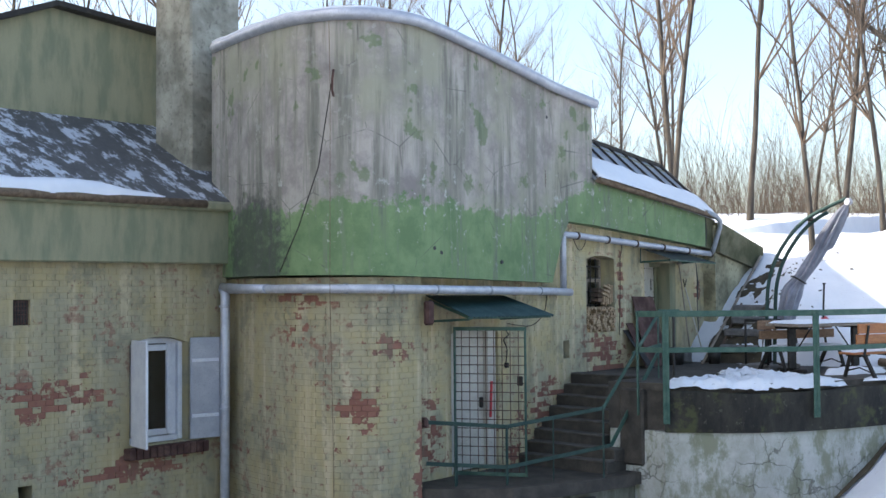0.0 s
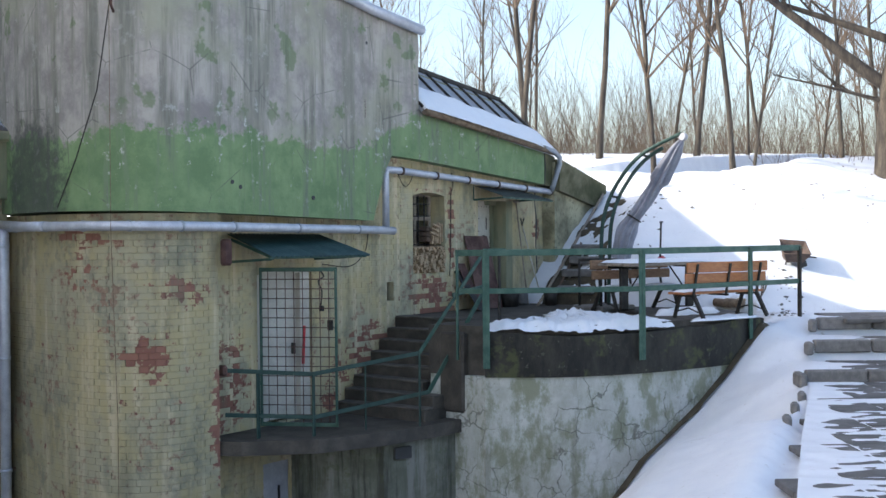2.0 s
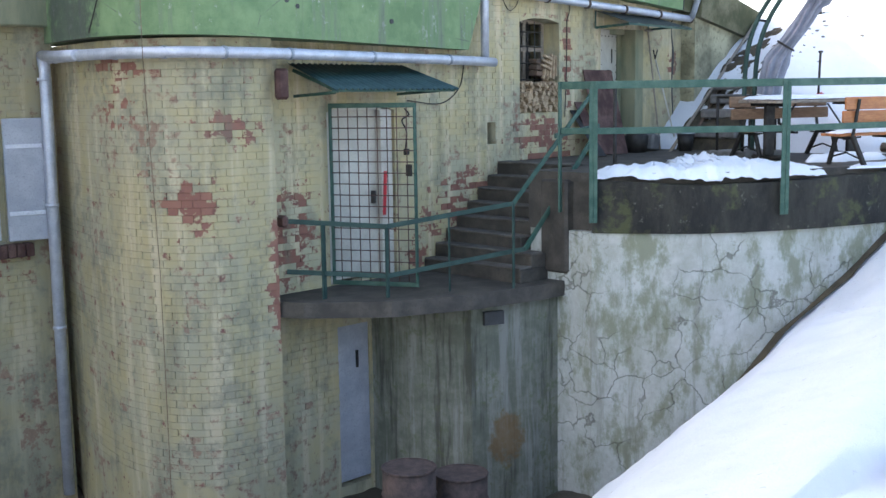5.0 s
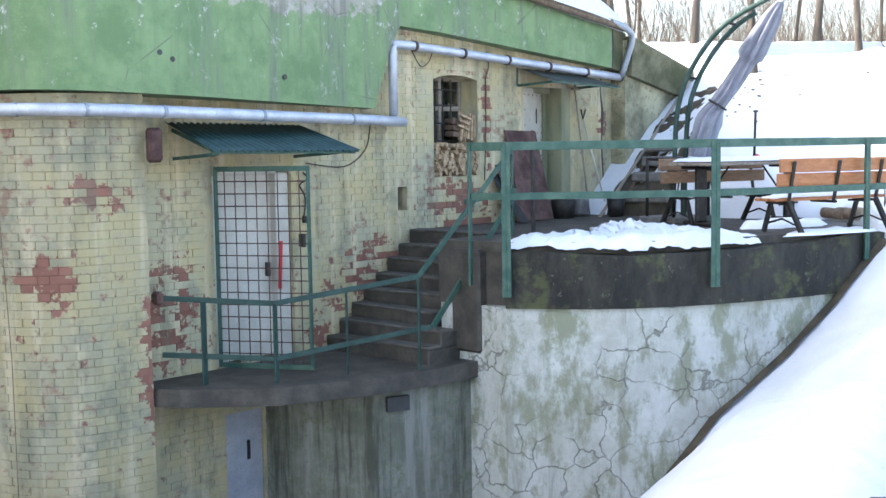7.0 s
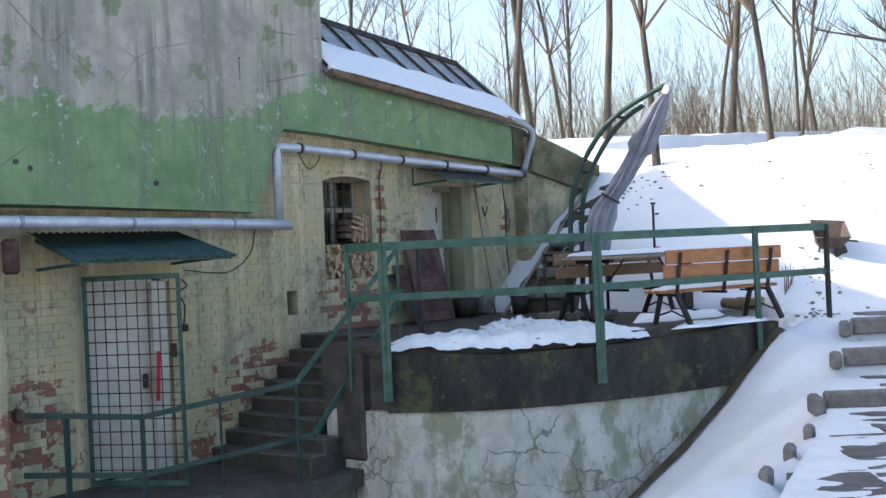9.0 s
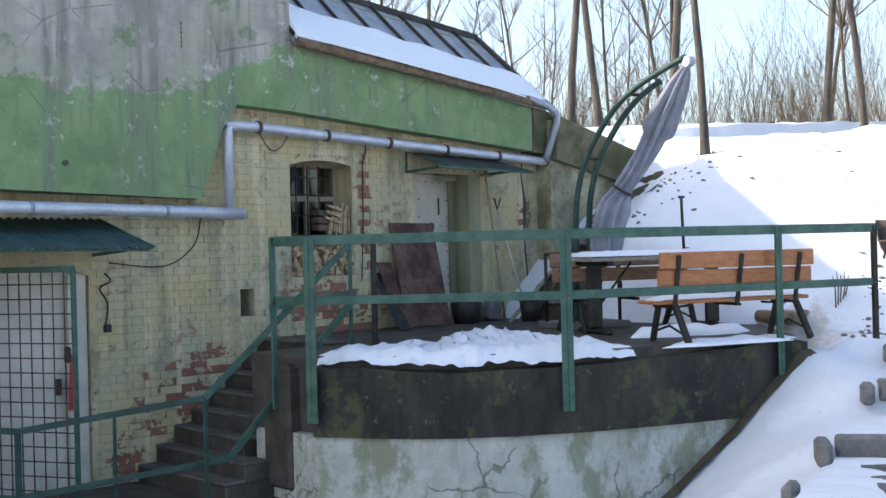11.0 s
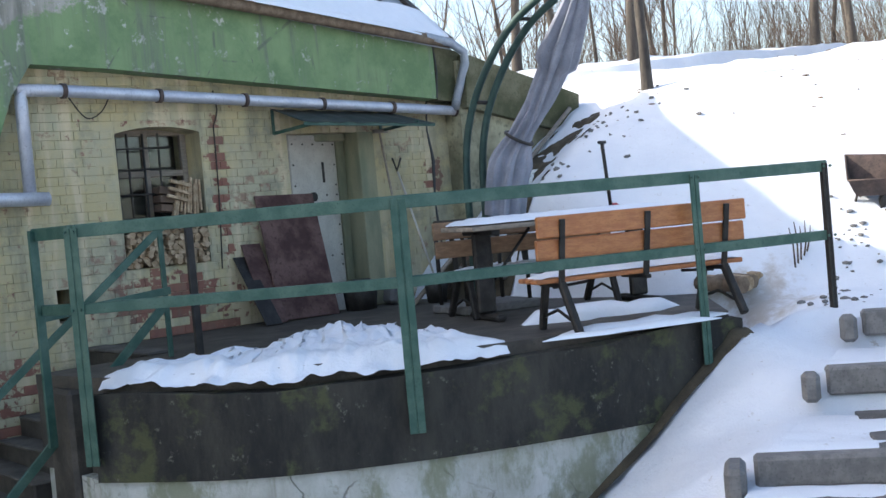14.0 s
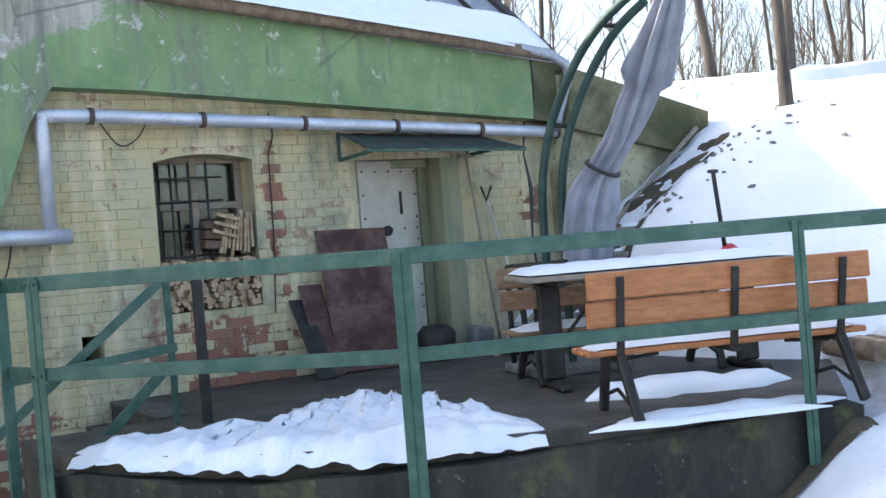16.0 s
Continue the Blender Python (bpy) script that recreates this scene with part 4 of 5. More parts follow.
gate = thing("grille_gate", "green steel grille gate swung open outwards", "gate")
H, E2 = Vector((-3.64, -0.06, 0)), Vector((-3.12, -1.02, 0))
gd = (E2 - H).normalized()
gw = (E2 - H).length
for u in (0.02, gw - 0.02):
    p = H + gd * u
    bar("stile", (p.x, p.y, -2.36), (p.x, p.y, -0.24), gate, 0.055)
for z in (-2.36, -0.24):
    bar("frame_rail", tuple(H + Vector((0, 0, z))), tuple(E2 + Vector((0, 0, z))), gate, 0.055)
for k in range(1, 9):
    p = H + gd * gw * k / 9
    bm = bmesh.new()
    tube(bm, [(p.x, p.y, -2.36), (p.x, p.y, -0.24)], 0.0065, 6)
    part("bar", bm, M_RUST, gate)
for k in range(1, 16):
    z = -2.36 + 2.12 * k / 16
    bm = bmesh.new()
    tube(bm, [tuple(H + Vector((0, 0, z))), tuple(E2 + Vector((0, 0, z)))], 0.0065, 6)
    part("cross_bar", bm, M_RUST, gate)
bm = bmesh.new()
c = H + gd * (gw - 0.10)
block(bm, (c.x, c.y, -1.0), (0.03, 0.10, 0.14), None, 0.01)
part("lock_box", bm, M_DARKIRON, gate)

door2 = thing("door_2", "pale riveted steel door standing slightly inwards", "door", kind="structure")
a, b = Vector((1.83, 0.06, 0)), Vector((2.60, 0.32, 0))
turn = Matrix.Rotation(math.atan2(b.y - a.y, b.x - a.x), 4, "Z")
mid = (a + b) / 2
leaf = part("leaf", block(bmesh.new(), (mid.x, mid.y, -0.18), ((b - a).length, 0.05, 1.96), turn, 0.008), M_WHITEDOOR, door2)
bm = bmesh.new()
for i in range(9):
    for j in range(17):
        if (i in (0, 8) and j % 2 == 0) or (j in (0, 5, 11, 16) and i % 2 == 0):
            p = a.lerp(b, 0.06 + 0.88 * i / 8) + turn.to_3x3() @ Vector((0, -0.027, 0))
            block(bm, (p.x, p.y, 0.70 - 1.75 * j / 16), (0.018, 0.012, 0.018), turn)
part("rivets", bm, M_DARKIRON, leaf)
p = a.lerp(b, 0.68) + turn.to_3x3() @ Vector((0, -0.03, 0))
part("slot", block(bmesh.new(), (p.x, p.y, 0.40), (0.035, 0.012, 0.22), turn, 0.004), M_DARKIRON, leaf)
p = a.lerp(b, 0.40) + turn.to_3x3() @ Vector((0, -0.03, 0))
part("lock", tube(bmesh.new(), [p + Vector((0, 0, 0.14)), p + Vector((0.01, -0.03, 0.14))], 0.05, 10), M_DARKIRON, leaf)
bm = bmesh.new()
block(bm, (2.66, 0.33, -0.18), (0.10, 0.12, 1.98), None, 0.008)
block(bm, (2.22, 0.33, 0.77), (0.90, 0.3, 0.08), None, 0.008)
part("frame", bm, M_CORNICE, door2)
bm = bmesh.new()
block(bm, (2.82, 0.28, -0.18), (0.22, 0.55, 2.02), None, 0.01)
part("reveal", bm, M_CORNICE, door2)
low_door = thing("door_3", "pale grey steel door below the landing", "door", kind="structure")
leaf = part("leaf", block(bmesh.new(), (-3.28, 0.05, -3.95), (0.52, 0.05, 2.0), None, 0.008), M_SHUTTER, low_door)
part("slot", block(bmesh.new(), (-3.22, 0.02, -3.40), (0.04, 0.02, 0.22), None, 0.004), M_DARKIRON, leaf)

# ---- windows ----
win = thing("window_1", "dark barred window half filled with firewood", "window", kind="structure")
bm = bmesh.new()
for x in (-0.05, 0.36, 0.77):
    block(bm, (x, 0.32, 0.245), (0.06, 0.06, 1.33), None, 0.006)
for z in (-0.39, 0.48, 0.88):
    block(bm, (0.36, 0.321, z), (0.80, 0.05, 0.06), None, 0.006)
part("window_frame", bm, M_GREYWOOD, win)
for x in (0.155, 0.565):
    for z, hgt in ((0.045, 0.80), (0.68, 0.33)):
        pane = part("pane", block(bmesh.new(), (x, 0.33, z), (0.36, 0.006, hgt)), M_GLASS, win)
        pane.visible_shadow = False
for x in (-0.01, 0.11, 0.27, 0.43):
    part("bar", tube(bmesh.new(), [(x, 0.16, -0.42), (x, 0.16, 0.86)], 0.011, 6), M_DARKIRON, win)
for z in (0.05, 0.28, 0.52, 0.72):
    part("cross_bar", tube(bmesh.new(), [(-0.08, 0.15, z), (0.56, 0.15, z)], 0.010, 6), M_DARKIRON, win)
lwin = thing("window_2", "white framed window with open grey shutters", "window", kind="structure")
bm = bmesh.new()
for x in (-7.38, -6.49):
    block(bm, (x, 2.78, -1.05), (0.08, 0.10, 1.48), None, 0.008)
for z in (-1.76, -0.36):
    block(bm, (-6.935, 2.781, z), (0.81, 0.09, 0.08), None, 0.008)
part("window_frame", bm, M_FRAME, lwin)
bm = bmesh.new()
for x in (-7.27, -6.68):
    block(bm, (x, 2.74, -1.05), (0.09, 0.06, 1.30), None, 0.012)
for z in (-1.66, -0.46):
    block(bm, (-6.975, 2.741, z), (0.50, 0.05, 0.09), None, 0.012)
part("sash", bm, M_FRAME, lwin)
pane = part("pane", block(bmesh.new(), (-6.975, 2.76, -1.05), (0.50, 0.008, 1.14)), M_GLASS, lwin)
part("filling", block(bmesh.new(), (-6.58, 2.80, -1.05), (0.10, 0.04, 1.34), None, 0.01), M_FRAME, lwin)
part("room", block(bmesh.new(), (-6.84, 3.30, -1.05), (1.2, 0.2, 1.6)), M_UNLIT, lwin)
bm = bmesh.new()
for k in range(12):
    block(bm, (-7.46 + k * 0.112, 2.54, -1.90), (0.10, 0.18, 0.16), None, 0.012)
part("window_sill", bm, M_RUST, lwin, "red brick sill")
for x, deg, wd in ((-7.44, 80, 0.5), (-6.44, 14, 0.46)):
    sh = part("shutter", block(bmesh.new(), (0, 0, 0), (wd, 0.04, 1.46), None, 0.008), M_SHUTTER if x > -7 else M_FRAME, lwin)
    d = -1 if x < -7 else 1
    ang = radians(deg)
    sh.matrix_world = Matrix.Translation((x + d * math.cos(ang) * wd / 2 * (1 if d > 0 else 0.3), 2.56 - math.sin(ang) * wd / 2, -1.06)) @ Matrix.Rotation(-ang * d if d > 0 else ang, 4, "Z")
    for z in (0.4, -0.4):
        bm = bmesh.new()
        block(bm, (0, -0.024, z), (wd * 0.9, 0.012, 0.05), None, 0.003)
        part("hinge_strap", bm, M_FRAME, sh)


def grid_vent(name, x0, x1, z0, z1, y, label):
    v = thing(name, label, "vent")
    bm = bmesh.new()
    for k in range(6):
        u = (k + 0.5) / 6
        block(bm, (x0 + (x1 - x0) * u, y, (z0 + z1) / 2), (0.008, 0.008, z1 - z0))
        block(bm, ((x0 + x1) / 2, y, z0 + (z1 - z0) * u), (x1 - x0, 0.008, 0.008))
    part("mesh", bm, M_RUST, v)
    part("frame", block(bmesh.new(), ((x0 + x1) / 2, y + 0.012, (z0 + z1) / 2), (x1 - x0 + 0.02, 0.008, z1 - z0 + 0.02)), M_DARKIRON, v)


grid_vent("wall_vent", -9.14, -8.90, -0.08, 0.25, 2.66, "rusty mesh vent in the side wall")
grid_vent("wall_vent", -1.70, -1.54, 1.98, 2.26, -0.235, "rusty mesh vent in the upper wall")
for x, y, z in ((-1.50, -0.222, 3.12), (-4.6, -0.56, 0.92), (-4.45, -0.55, 0.86), (-2.9, -0.40, 0.75)):
    tagged(part("wall_hole", tube(bmesh.new(), [(x, y - 0.012, z), (x, y + 0.03, z)], 0.028, 8), M_UNLIT), "small dark anchor hole in the render", "hole", kind="structure")
hook = thing("wall_hook", "rusty iron hook with hanging cable on the round wall", "hook")
part("hook", tube(bmesh.new(), [(-5.98, 0.0, 3.30), (-6.06, -0.06, 3.15), (-6.06, -0.06, 3.0), (-5.98, 0.0, 2.95)], 0.018, 6), M_RUST, hook)
part("cable", tube(bmesh.new(), [(-6.06, 0.0, 3.95), (-6.07, -0.03, 3.0), (-6.06, 0.0, 0.3), (-5.93, 0.08, -2.0), (-5.93, 0.08, -5.0)], 0.004, 5), M_BARK, hook)
part("cable", tube(bmesh.new(), [(-6.06, -0.04, 3.1), (-6.12, 0.15, 2.0), (-6.17, 0.5, 1.2), (-6.16, 0.9, 0.6)], 0.008, 5), M_DARKIRON, hook)
cable = thing("wall_cable", "thin loose cable hanging on the wall", "cable")
part("cable", tube(bmesh.new(), spline([(0.98, -0.02, 1.25), (1.0, -0.03, 1.05), (0.95, -0.02, 0.9)], 4) + spline([(0.95, -0.02, 0.9), (0.94, -0.02, 0.2), (0.9, -0.02, -0.5)], 3), 0.007, 5), M_DARKIRON, cable)
part("cable", tube(bmesh.new(), spline([(-1.25, -0.02, 0.25), (-1.35, -0.03, -0.05), (-1.7, -0.03, -0.25), (-2.3, -0.02, -0.2)], 5), 0.007, 5), M_DARKIRON, cable)
part("cable", tube(bmesh.new(), spline([(-0.5, -0.02, 1.2), (-0.35, -0.03, 1.0), (-0.2, -0.03, 1.05), (-0.1, -0.02, 1.2)], 5), 0.006, 5), M_DARKIRON, cable)
outlet = thing("socket_box", "small black socket box with cable beside the door", "socket")
part("box", block(bmesh.new(), (-2.34, -0.03, -0.85), (0.07, 0.05, 0.08), None, 0.008), M_DARKIRON, outlet)
part("cable", tube(bmesh.new(), spline([(-2.36, -0.03, -0.82), (-2.34, -0.04, -0.6), (-2.42, -0.04, -0.45), (-2.3, -0.04, -0.38), (-2.36, -0.03, -0.3)], 4), 0.010, 5), M_DARKIRON, outlet)
crack = tagged(part("wall_crack", tube(bmesh.new(), [(3.70, -0.222, 1.72), (3.73, -0.224, 1.45), (3.70, -0.222, 1.14)], 0.010, 5), M_UNLIT), "dark settlement crack in the band", "crack", kind="structure")
tagged(part("wall_crack", tube(bmesh.new(), [(3.72, 0.0, 1.12), (3.69, 0.0, 0.8), (3.75, 0.0, 0.45), (3.72, 0.0, 0.0), (3.78, 0.0, -0.6)], [0.012, 0.014, 0.024, 0.016, 0.01], 5), M_UNLIT), "dark settlement crack down the brick wall", "crack", kind="structure")

# ---- firewood and clutter by the wall ----
rng = random.Random(5)
pile = thing("firewood_pile", "neatly stacked split firewood filling the window", "firewood")
LOGS = []
for v in range(4):
    bm = bmesh.new()
    r = 0.021 + 0.006 * v
    n = 5 + v % 3
    ring = [(r * (0.75 + 0.4 * rng.random()) * math.cos(2 * math.pi * k / n), r * (0.75 + 0.4 * rng.random()) * math.sin(2 * math.pi * k / n)) for k in range(n)]
    slab_y(bm, ring, -0.14, 0.14)
    me = bpy.data.meshes.new("log")
    bm.to_mesh(me)
    bm.free()
    me.materials.append(M_LOG)
    LOGS.append(me)
z = WIN[2] + 0.03
row = 0
while z < 0.02:
    x = -0.04 + 0.025 * (row % 2)
    while x < 0.77:
        ob = new("log", LOGS[rng.randrange(4)])
        ob.parent = pile
        ob.matrix_world = pose(x, 0.06 + 0.11 * rng.random(), z + 0.008 * rng.random(), rng.uniform(-3, 3), rng.uniform(0, 360), rng.uniform(-4, 4))
        x += 0.052 + 0.012 * rng.random()
    z += 0.047
    row += 1
crate = thing("wooden_crate", "dark wooden crate with kindling standing on firewood", "crate")
for k in range(3):
    part("board", block(bmesh.new(), (0.52, 0.12, 0.12 + 0.085 * k), (0.36, 0.16, 0.07), Matrix.Rotation(0.12, 4, "Y"), 0.006), M_DARKWOOD, crate)
for k in range(9):
    part("stick", block(bmesh.new(), (0.50 + 0.032 * k, 0.04 + 0.01 * (k % 2), 0.20 + 0.02 * (k % 3)), (0.024, 0.05, 0.30 + 0.05 * (k % 2)), Matrix.Rotation(0.25 - 0.03 * k, 4, "Y"), 0.004), M_LOG, crate)
for k in range(3):
    part("stick", block(bmesh.new(), (0.50 + 0.02 * k, 0.0, 0.22 + 0.07 * k), (0.22, 0.04, 0.03), Matrix.Rotation(0.3, 4, "Y"), 0.004), M_LOG, crate)


def leaning(name, x0, x1, top, foot, thick, mat, label, category):
    """A plate that stands on the terrace and leans on the wall."""
    t = thing(name, label, category)
    a = math.atan2(foot, top - FLOOR)
    ln = math.hypot(foot, top - FLOOR)
    ob = part("plate", block(bmesh.new(), (0, 0, 0), (x1 - x0, thick, ln), None, 0.004), mat, t)
    ob.matrix_world = Matrix.Translation(((x0 + x1) / 2, -foot / 2 - thick, (top + FLOOR) / 2 + 0.01)) @ Matrix.Rotation(-a, 4, "X") @ Matrix.Rotation(0.02, 4, "Y")
    return t


leaning("steel_plate", 1.32, 2.02, 0.17, 0.34, 0.02, M_RUST, "rusty brown steel plate leaning on the wall", "plate")
leaning("steel_plate", 1.12, 1.34, -0.30, 0.42, 0.015, M_RUST, "narrow rusty steel plate leaning on the wall", "plate")
leaning("steel_plate", 1.02, 1.20, -0.42, 0.55, 0.012, M_DARKIRON, "dark narrow steel offcut leaning on the wall", "plate")
tools = thing("rake", "wooden rake handle leaning on the wall", "rake")
part("handle", tube(bmesh.new(), [(3.12, -0.20, FLOOR), (2.98, -0.04, 0.80)], 0.014, 6), M_GREYWOOD, tools)
part("head", block(bmesh.new(), (2.98, -0.06, 0.80), (0.20, 0.04, 0.04), None, 0.006), M_GREYWOOD, tools)
sp = thing("snow_scraper", "white handled scraper leaning on the wall", "scraper")
part("handle", tube(bmesh.new(), [(3.42, -0.32, FLOOR + 0.03), (3.18, -0.05, 0.35)], 0.013, 6), M_WHITEDOOR, sp)
part("fork", tube(bmesh.new(), [(3.12, -0.05, 0.50), (3.17, -0.05, 0.36), (3.24, -0.05, 0.50)], 0.012, 6), M_DARKIRON, sp)
part("blade", block(bmesh.new(), (3.43, -0.33, FLOOR + 0.02), (0.30, 0.05, 0.03), None, 0.006), M_DARKIRON, sp)
bucket = thing("bucket", "dark bucket standing by the bank steps", "bucket")
part("body", tube(bmesh.new(), [(3.0, -0.75, FLOOR), (3.0, -0.75, FLOOR + 0.27)], [0.10, 0.135], 14), M_DARKIRON, bucket)
part("rim", tube(bmesh.new(), [(3.0, -0.75, FLOOR + 0.265), (3.0, -0.75, FLOOR + 0.285)], [0.142, 0.142], 14), M_ZINC, bucket)
junk = thing("black_tub", "black tub and rags beside the door", "tub")
part("body", tube(bmesh.new(), [(2.35, -0.28, FLOOR), (2.35, -0.28, FLOOR + 0.25), (2.35, -0.28, FLOOR + 0.32)], [0.16, 0.19, 0.12], 12), M_DARKIRON, junk)
junk2 = thing("stone_block", "dark stone block beside the door reveal", "stone")
part("body", block(bmesh.new(), (2.86, -0.22, FLOOR + 0.13), (0.22, 0.18, 0.26), Matrix.Rotation(0.2, 4, "Y"), 0.03), M_STONE, junk2)


# ---- benches and table ----
def bench_at(origin, bx, by, label, board, snow=True):
    """A park bench: iron end frames, two back boards and seat boards. by points from the back to the seat's front."""
    t = thing("park_bench", label, "bench", "benches at the table")
    o = Vector((*origin, 0))
    def at(u, v, z):
        return o + bx * u + by * v + Vector((0, 0, z))
    L = 1.73
    for z, hgt in ((-0.31, 0.155), (-0.475, 0.15)):
        bm = bmesh.new()
        lean = 0.04 if z > -0.4 else 0.08
        beam(bm, at(0, lean, z), at(L, lean, z), 0.035, hgt, 0.008)
        part("back_board", bm, board, t)
    for v in (0.16, 0.28, 0.40):
        bm = bmesh.new()
        beam(bm, at(0, v, -0.70), at(L, v, -0.70), 0.10, 0.035, 0.008)
        part("seat_board", bm, board, t)
    for u in (0.19, 0.88, 1.55):
        full = u != 0.88
        end = part("end_frame", bmesh.new(), M_DARKIRON, t)
        bm = bmesh.new()
        beam(bm, at(u, 0.0, -0.26), at(u, 0.10, -0.74), 0.045, 0.022, 0.004, up=by)
        beam(bm, at(u, 0.06, -0.74), at(u, 0.45, -0.74), 0.045, 0.03, 0.004)
        if full:
            beam(bm, at(u, 0.10, -0.72), at(u + 0.02, -0.10, FLOOR), 0.055, 0.06, 0.01, up=by)
            beam(bm, at(u, 0.38, -0.74), at(u, 0.50, FLOOR), 0.055, 0.05, 0.01, up=by)
            tube(bm, [at(u, 0.0, -0.98), at(u, 0.20, -0.92), at(u, 0.44, -0.98)], 0.012, 6)
            tube(bm, [at(u, 0.25, -0.76), at(u + (0.28 if u < 1 else -0.28), 0.25, -0.74)], 0.012, 6)
        bm.to_mesh(end.data)
        bm.free()
    if snow:
        rows = []
        for i in range(30):
            row = []
            for j in range(9):
                u, v = i / 29, j / 8
                e = min(1, 8 * u, 8 * (1 - u), 4 * v + 0.2, 4 * (1 - v))
                p = at(0.04 + u * (L - 0.08), 0.12 + v * 0.33, -0.684 + 0.045 * e + 0.02 * e * lump(u * 12, v * 3, 1))
                row.append(tuple(p))
            rows.append(row)
        quilt(rows, "snow_cover", M_SNOWCLEAN, t, "snow lying on the seat")
    return t


bench_at((1.0, -4.31), BX, BY, "orange varnished park bench with black iron frame and snowy seat", M_WOOD)
bench_at((1.78 + 1.73 * BX.x, -2.20 + 1.73 * BX.y), -BX, -BY, "brown weathered park bench standing behind the snowy table", M_OLDBENCH)
table = thing("garden_table", "dark garden table with a thick layer of snow", "table")


def on_table(u, v, z):
    return Vector((1.50, -2.98, z)) + BX * u + BY * v


for v in (-0.06, 0.14, 0.34, 0.54):
    bm = bmesh.new()
    beam(bm, on_table(0, v, -0.30), on_table(1.9, v, -0.30), 0.18, 0.04, 0.008)
    part("top_board", bm, M_GREYWOOD, table)
for u in (0.22, 1.68):
    bm = bmesh.new()
    beam(bm, on_table(u, 0.24, -0.34), on_table(u, 0.24, FLOOR + 0.06), 0.07, 0.16, 0.015, up=BX)
    beam(bm, on_table(u, -0.12, -0.34), on_table(u, 0.60, -0.34), 0.07, 0.05, 0.01)
    beam(bm, on_table(u, -0.08, FLOOR + 0.03), on_table(u, 0.56, FLOOR + 0.03), 0.09, 0.06, 0.02)
    tube(bm, [on_table(u, 0.24, -0.85), on_table(u + (0.45 if u < 1 else -0.45), 0.24, -0.34)], 0.014, 6)
    part("leg", bm, M_DARKIRON, table)
rows = []
for i in range(34):
    row = []
    for j in range(11):
        u, v = i / 33, j / 10
        e = min(1, 10 * u + 0.05, 10 * (1 - u) + 0.05, 6 * v + 0.05, 6 * (1 - v) + 0.05) ** 0.5
        row.append(tuple(on_table(0.01 + u * 1.88, -0.14 + v * 0.76, -0.282 + 0.065 * e + 0.015 * e * lump(u * 10, v * 4, 2))))
    rows.append(row)
quilt(rows, "snow_cover", M_SNOWCLEAN, table, "thick even snow layer")

# ---- parasol ----
par = thing("parasol", "closed grey cantilever parasol tied with a strap", "parasol")
ARM = spline([(2.32, -2.12, FLOOR), (2.30, -2.15, -0.3), (2.29, -2.21, 0.45), (2.34, -2.42, 1.0), (2.46, -2.82, 1.50), (2.64, -3.47, 1.84)], 6)
part("arm", tube(bmesh.new(), ARM, 0.034, 8), M_RAILDARK, par, "dark green curved arm")
ARM2 = [p + Vector((0.11, -0.10, -0.02)) for p in ARM[: int(len(ARM) * 0.88)]]
part("arm", tube(bmesh.new(), ARM2, 0.034, 8), M_RAILDARK, par)
for k in (8, 16, 24):
    part("strut", tube(bmesh.new(), [ARM[k], ARM2[k]], 0.018, 6), M_DARKIRON, par)
part("pulley", tube(bmesh.new(), [(2.60, -3.49, 1.78), (2.68, -3.51, 1.78)], 0.06, 12), M_SHUTTER, par)
axis = spline([(2.66, -3.47, 1.74), (2.68, -3.28, 1.45), (2.67, -3.04, 1.08), (2.62, -2.84, 0.76), (2.52, -2.66, 0.46), (2.49, -2.52, 0.18), (2.48, -2.43, -0.22)], 6)
wid = np.interp(np.linspace(0, 1, len(axis)), (0, 0.12, 0.33, 0.355, 0.45, 0.66, 0.80, 1), (0.03, 0.11, 0.185, 0.125, 0.125, 0.115, 0.19, 0.165))
rows = []
for i, p in enumerate(axis):
    d = (axis[min(i + 1, len(axis) - 1)] - axis[max(i - 1, 0)]).normalized()
    s = d.cross(Vector((0, 0, 1))).normalized()
    n = d.cross(s)
    row = []
    for k in range(57):
        a = 2 * math.pi * k / 56
        r = wid[i] * (1 + 0.26 * math.sin(8 * a + i * 0.06) + 0.09 * math.sin(19 * a + i * 0.22))
        row.append(tuple(p + s * r * math.cos(a) + n * r * 0.75 * math.sin(a)))
    rows.append(row)
quilt(rows, "canopy", M_CANVAS, par, "folded grey canvas canopy")
c = Vector((2.52, -2.66, 0.46))
d = (axis[25] - axis[22]).normalized()
s = d.cross(Vector((0, 0, 1))).normalized()
n = d.cross(s)
part("strap", tube(bmesh.new(), [c + s * 0.165 * math.cos(a) + n * 0.125 * math.sin(a) for a in (2 * math.pi * k / 20 for k in range(21))], 0.016, 6), M_DARKIRON, par)
stand = thing("metal_frame", "black tubular steel frame under the parasol", "frame")
for x, y in ((2.15, -1.82), (2.8, -1.97), (2.08, -2.27), (2.72, -2.42)):
    part("leg", tube(bmesh.new(), [(x, y, FLOOR), (x, y, -0.24)], 0.022, 6), M_DARKIRON, stand)
part("top_bar", tube(bmesh.new(), [(2.15, -1.82, -0.24), (2.8, -1.97, -0.24), (2.72, -2.42, -0.24), (2.08, -2.27, -0.24), (2.15, -1.82, -0.24)], 0.022, 6), M_DARKIRON, stand)
part("base_slab", block(bmesh.new(), (2.45, -2.12, FLOOR + 0.04), (0.8, 0.7, 0.08), Matrix.Rotation(-0.23, 4, "Z"), 0.015), M_STONE, stand)

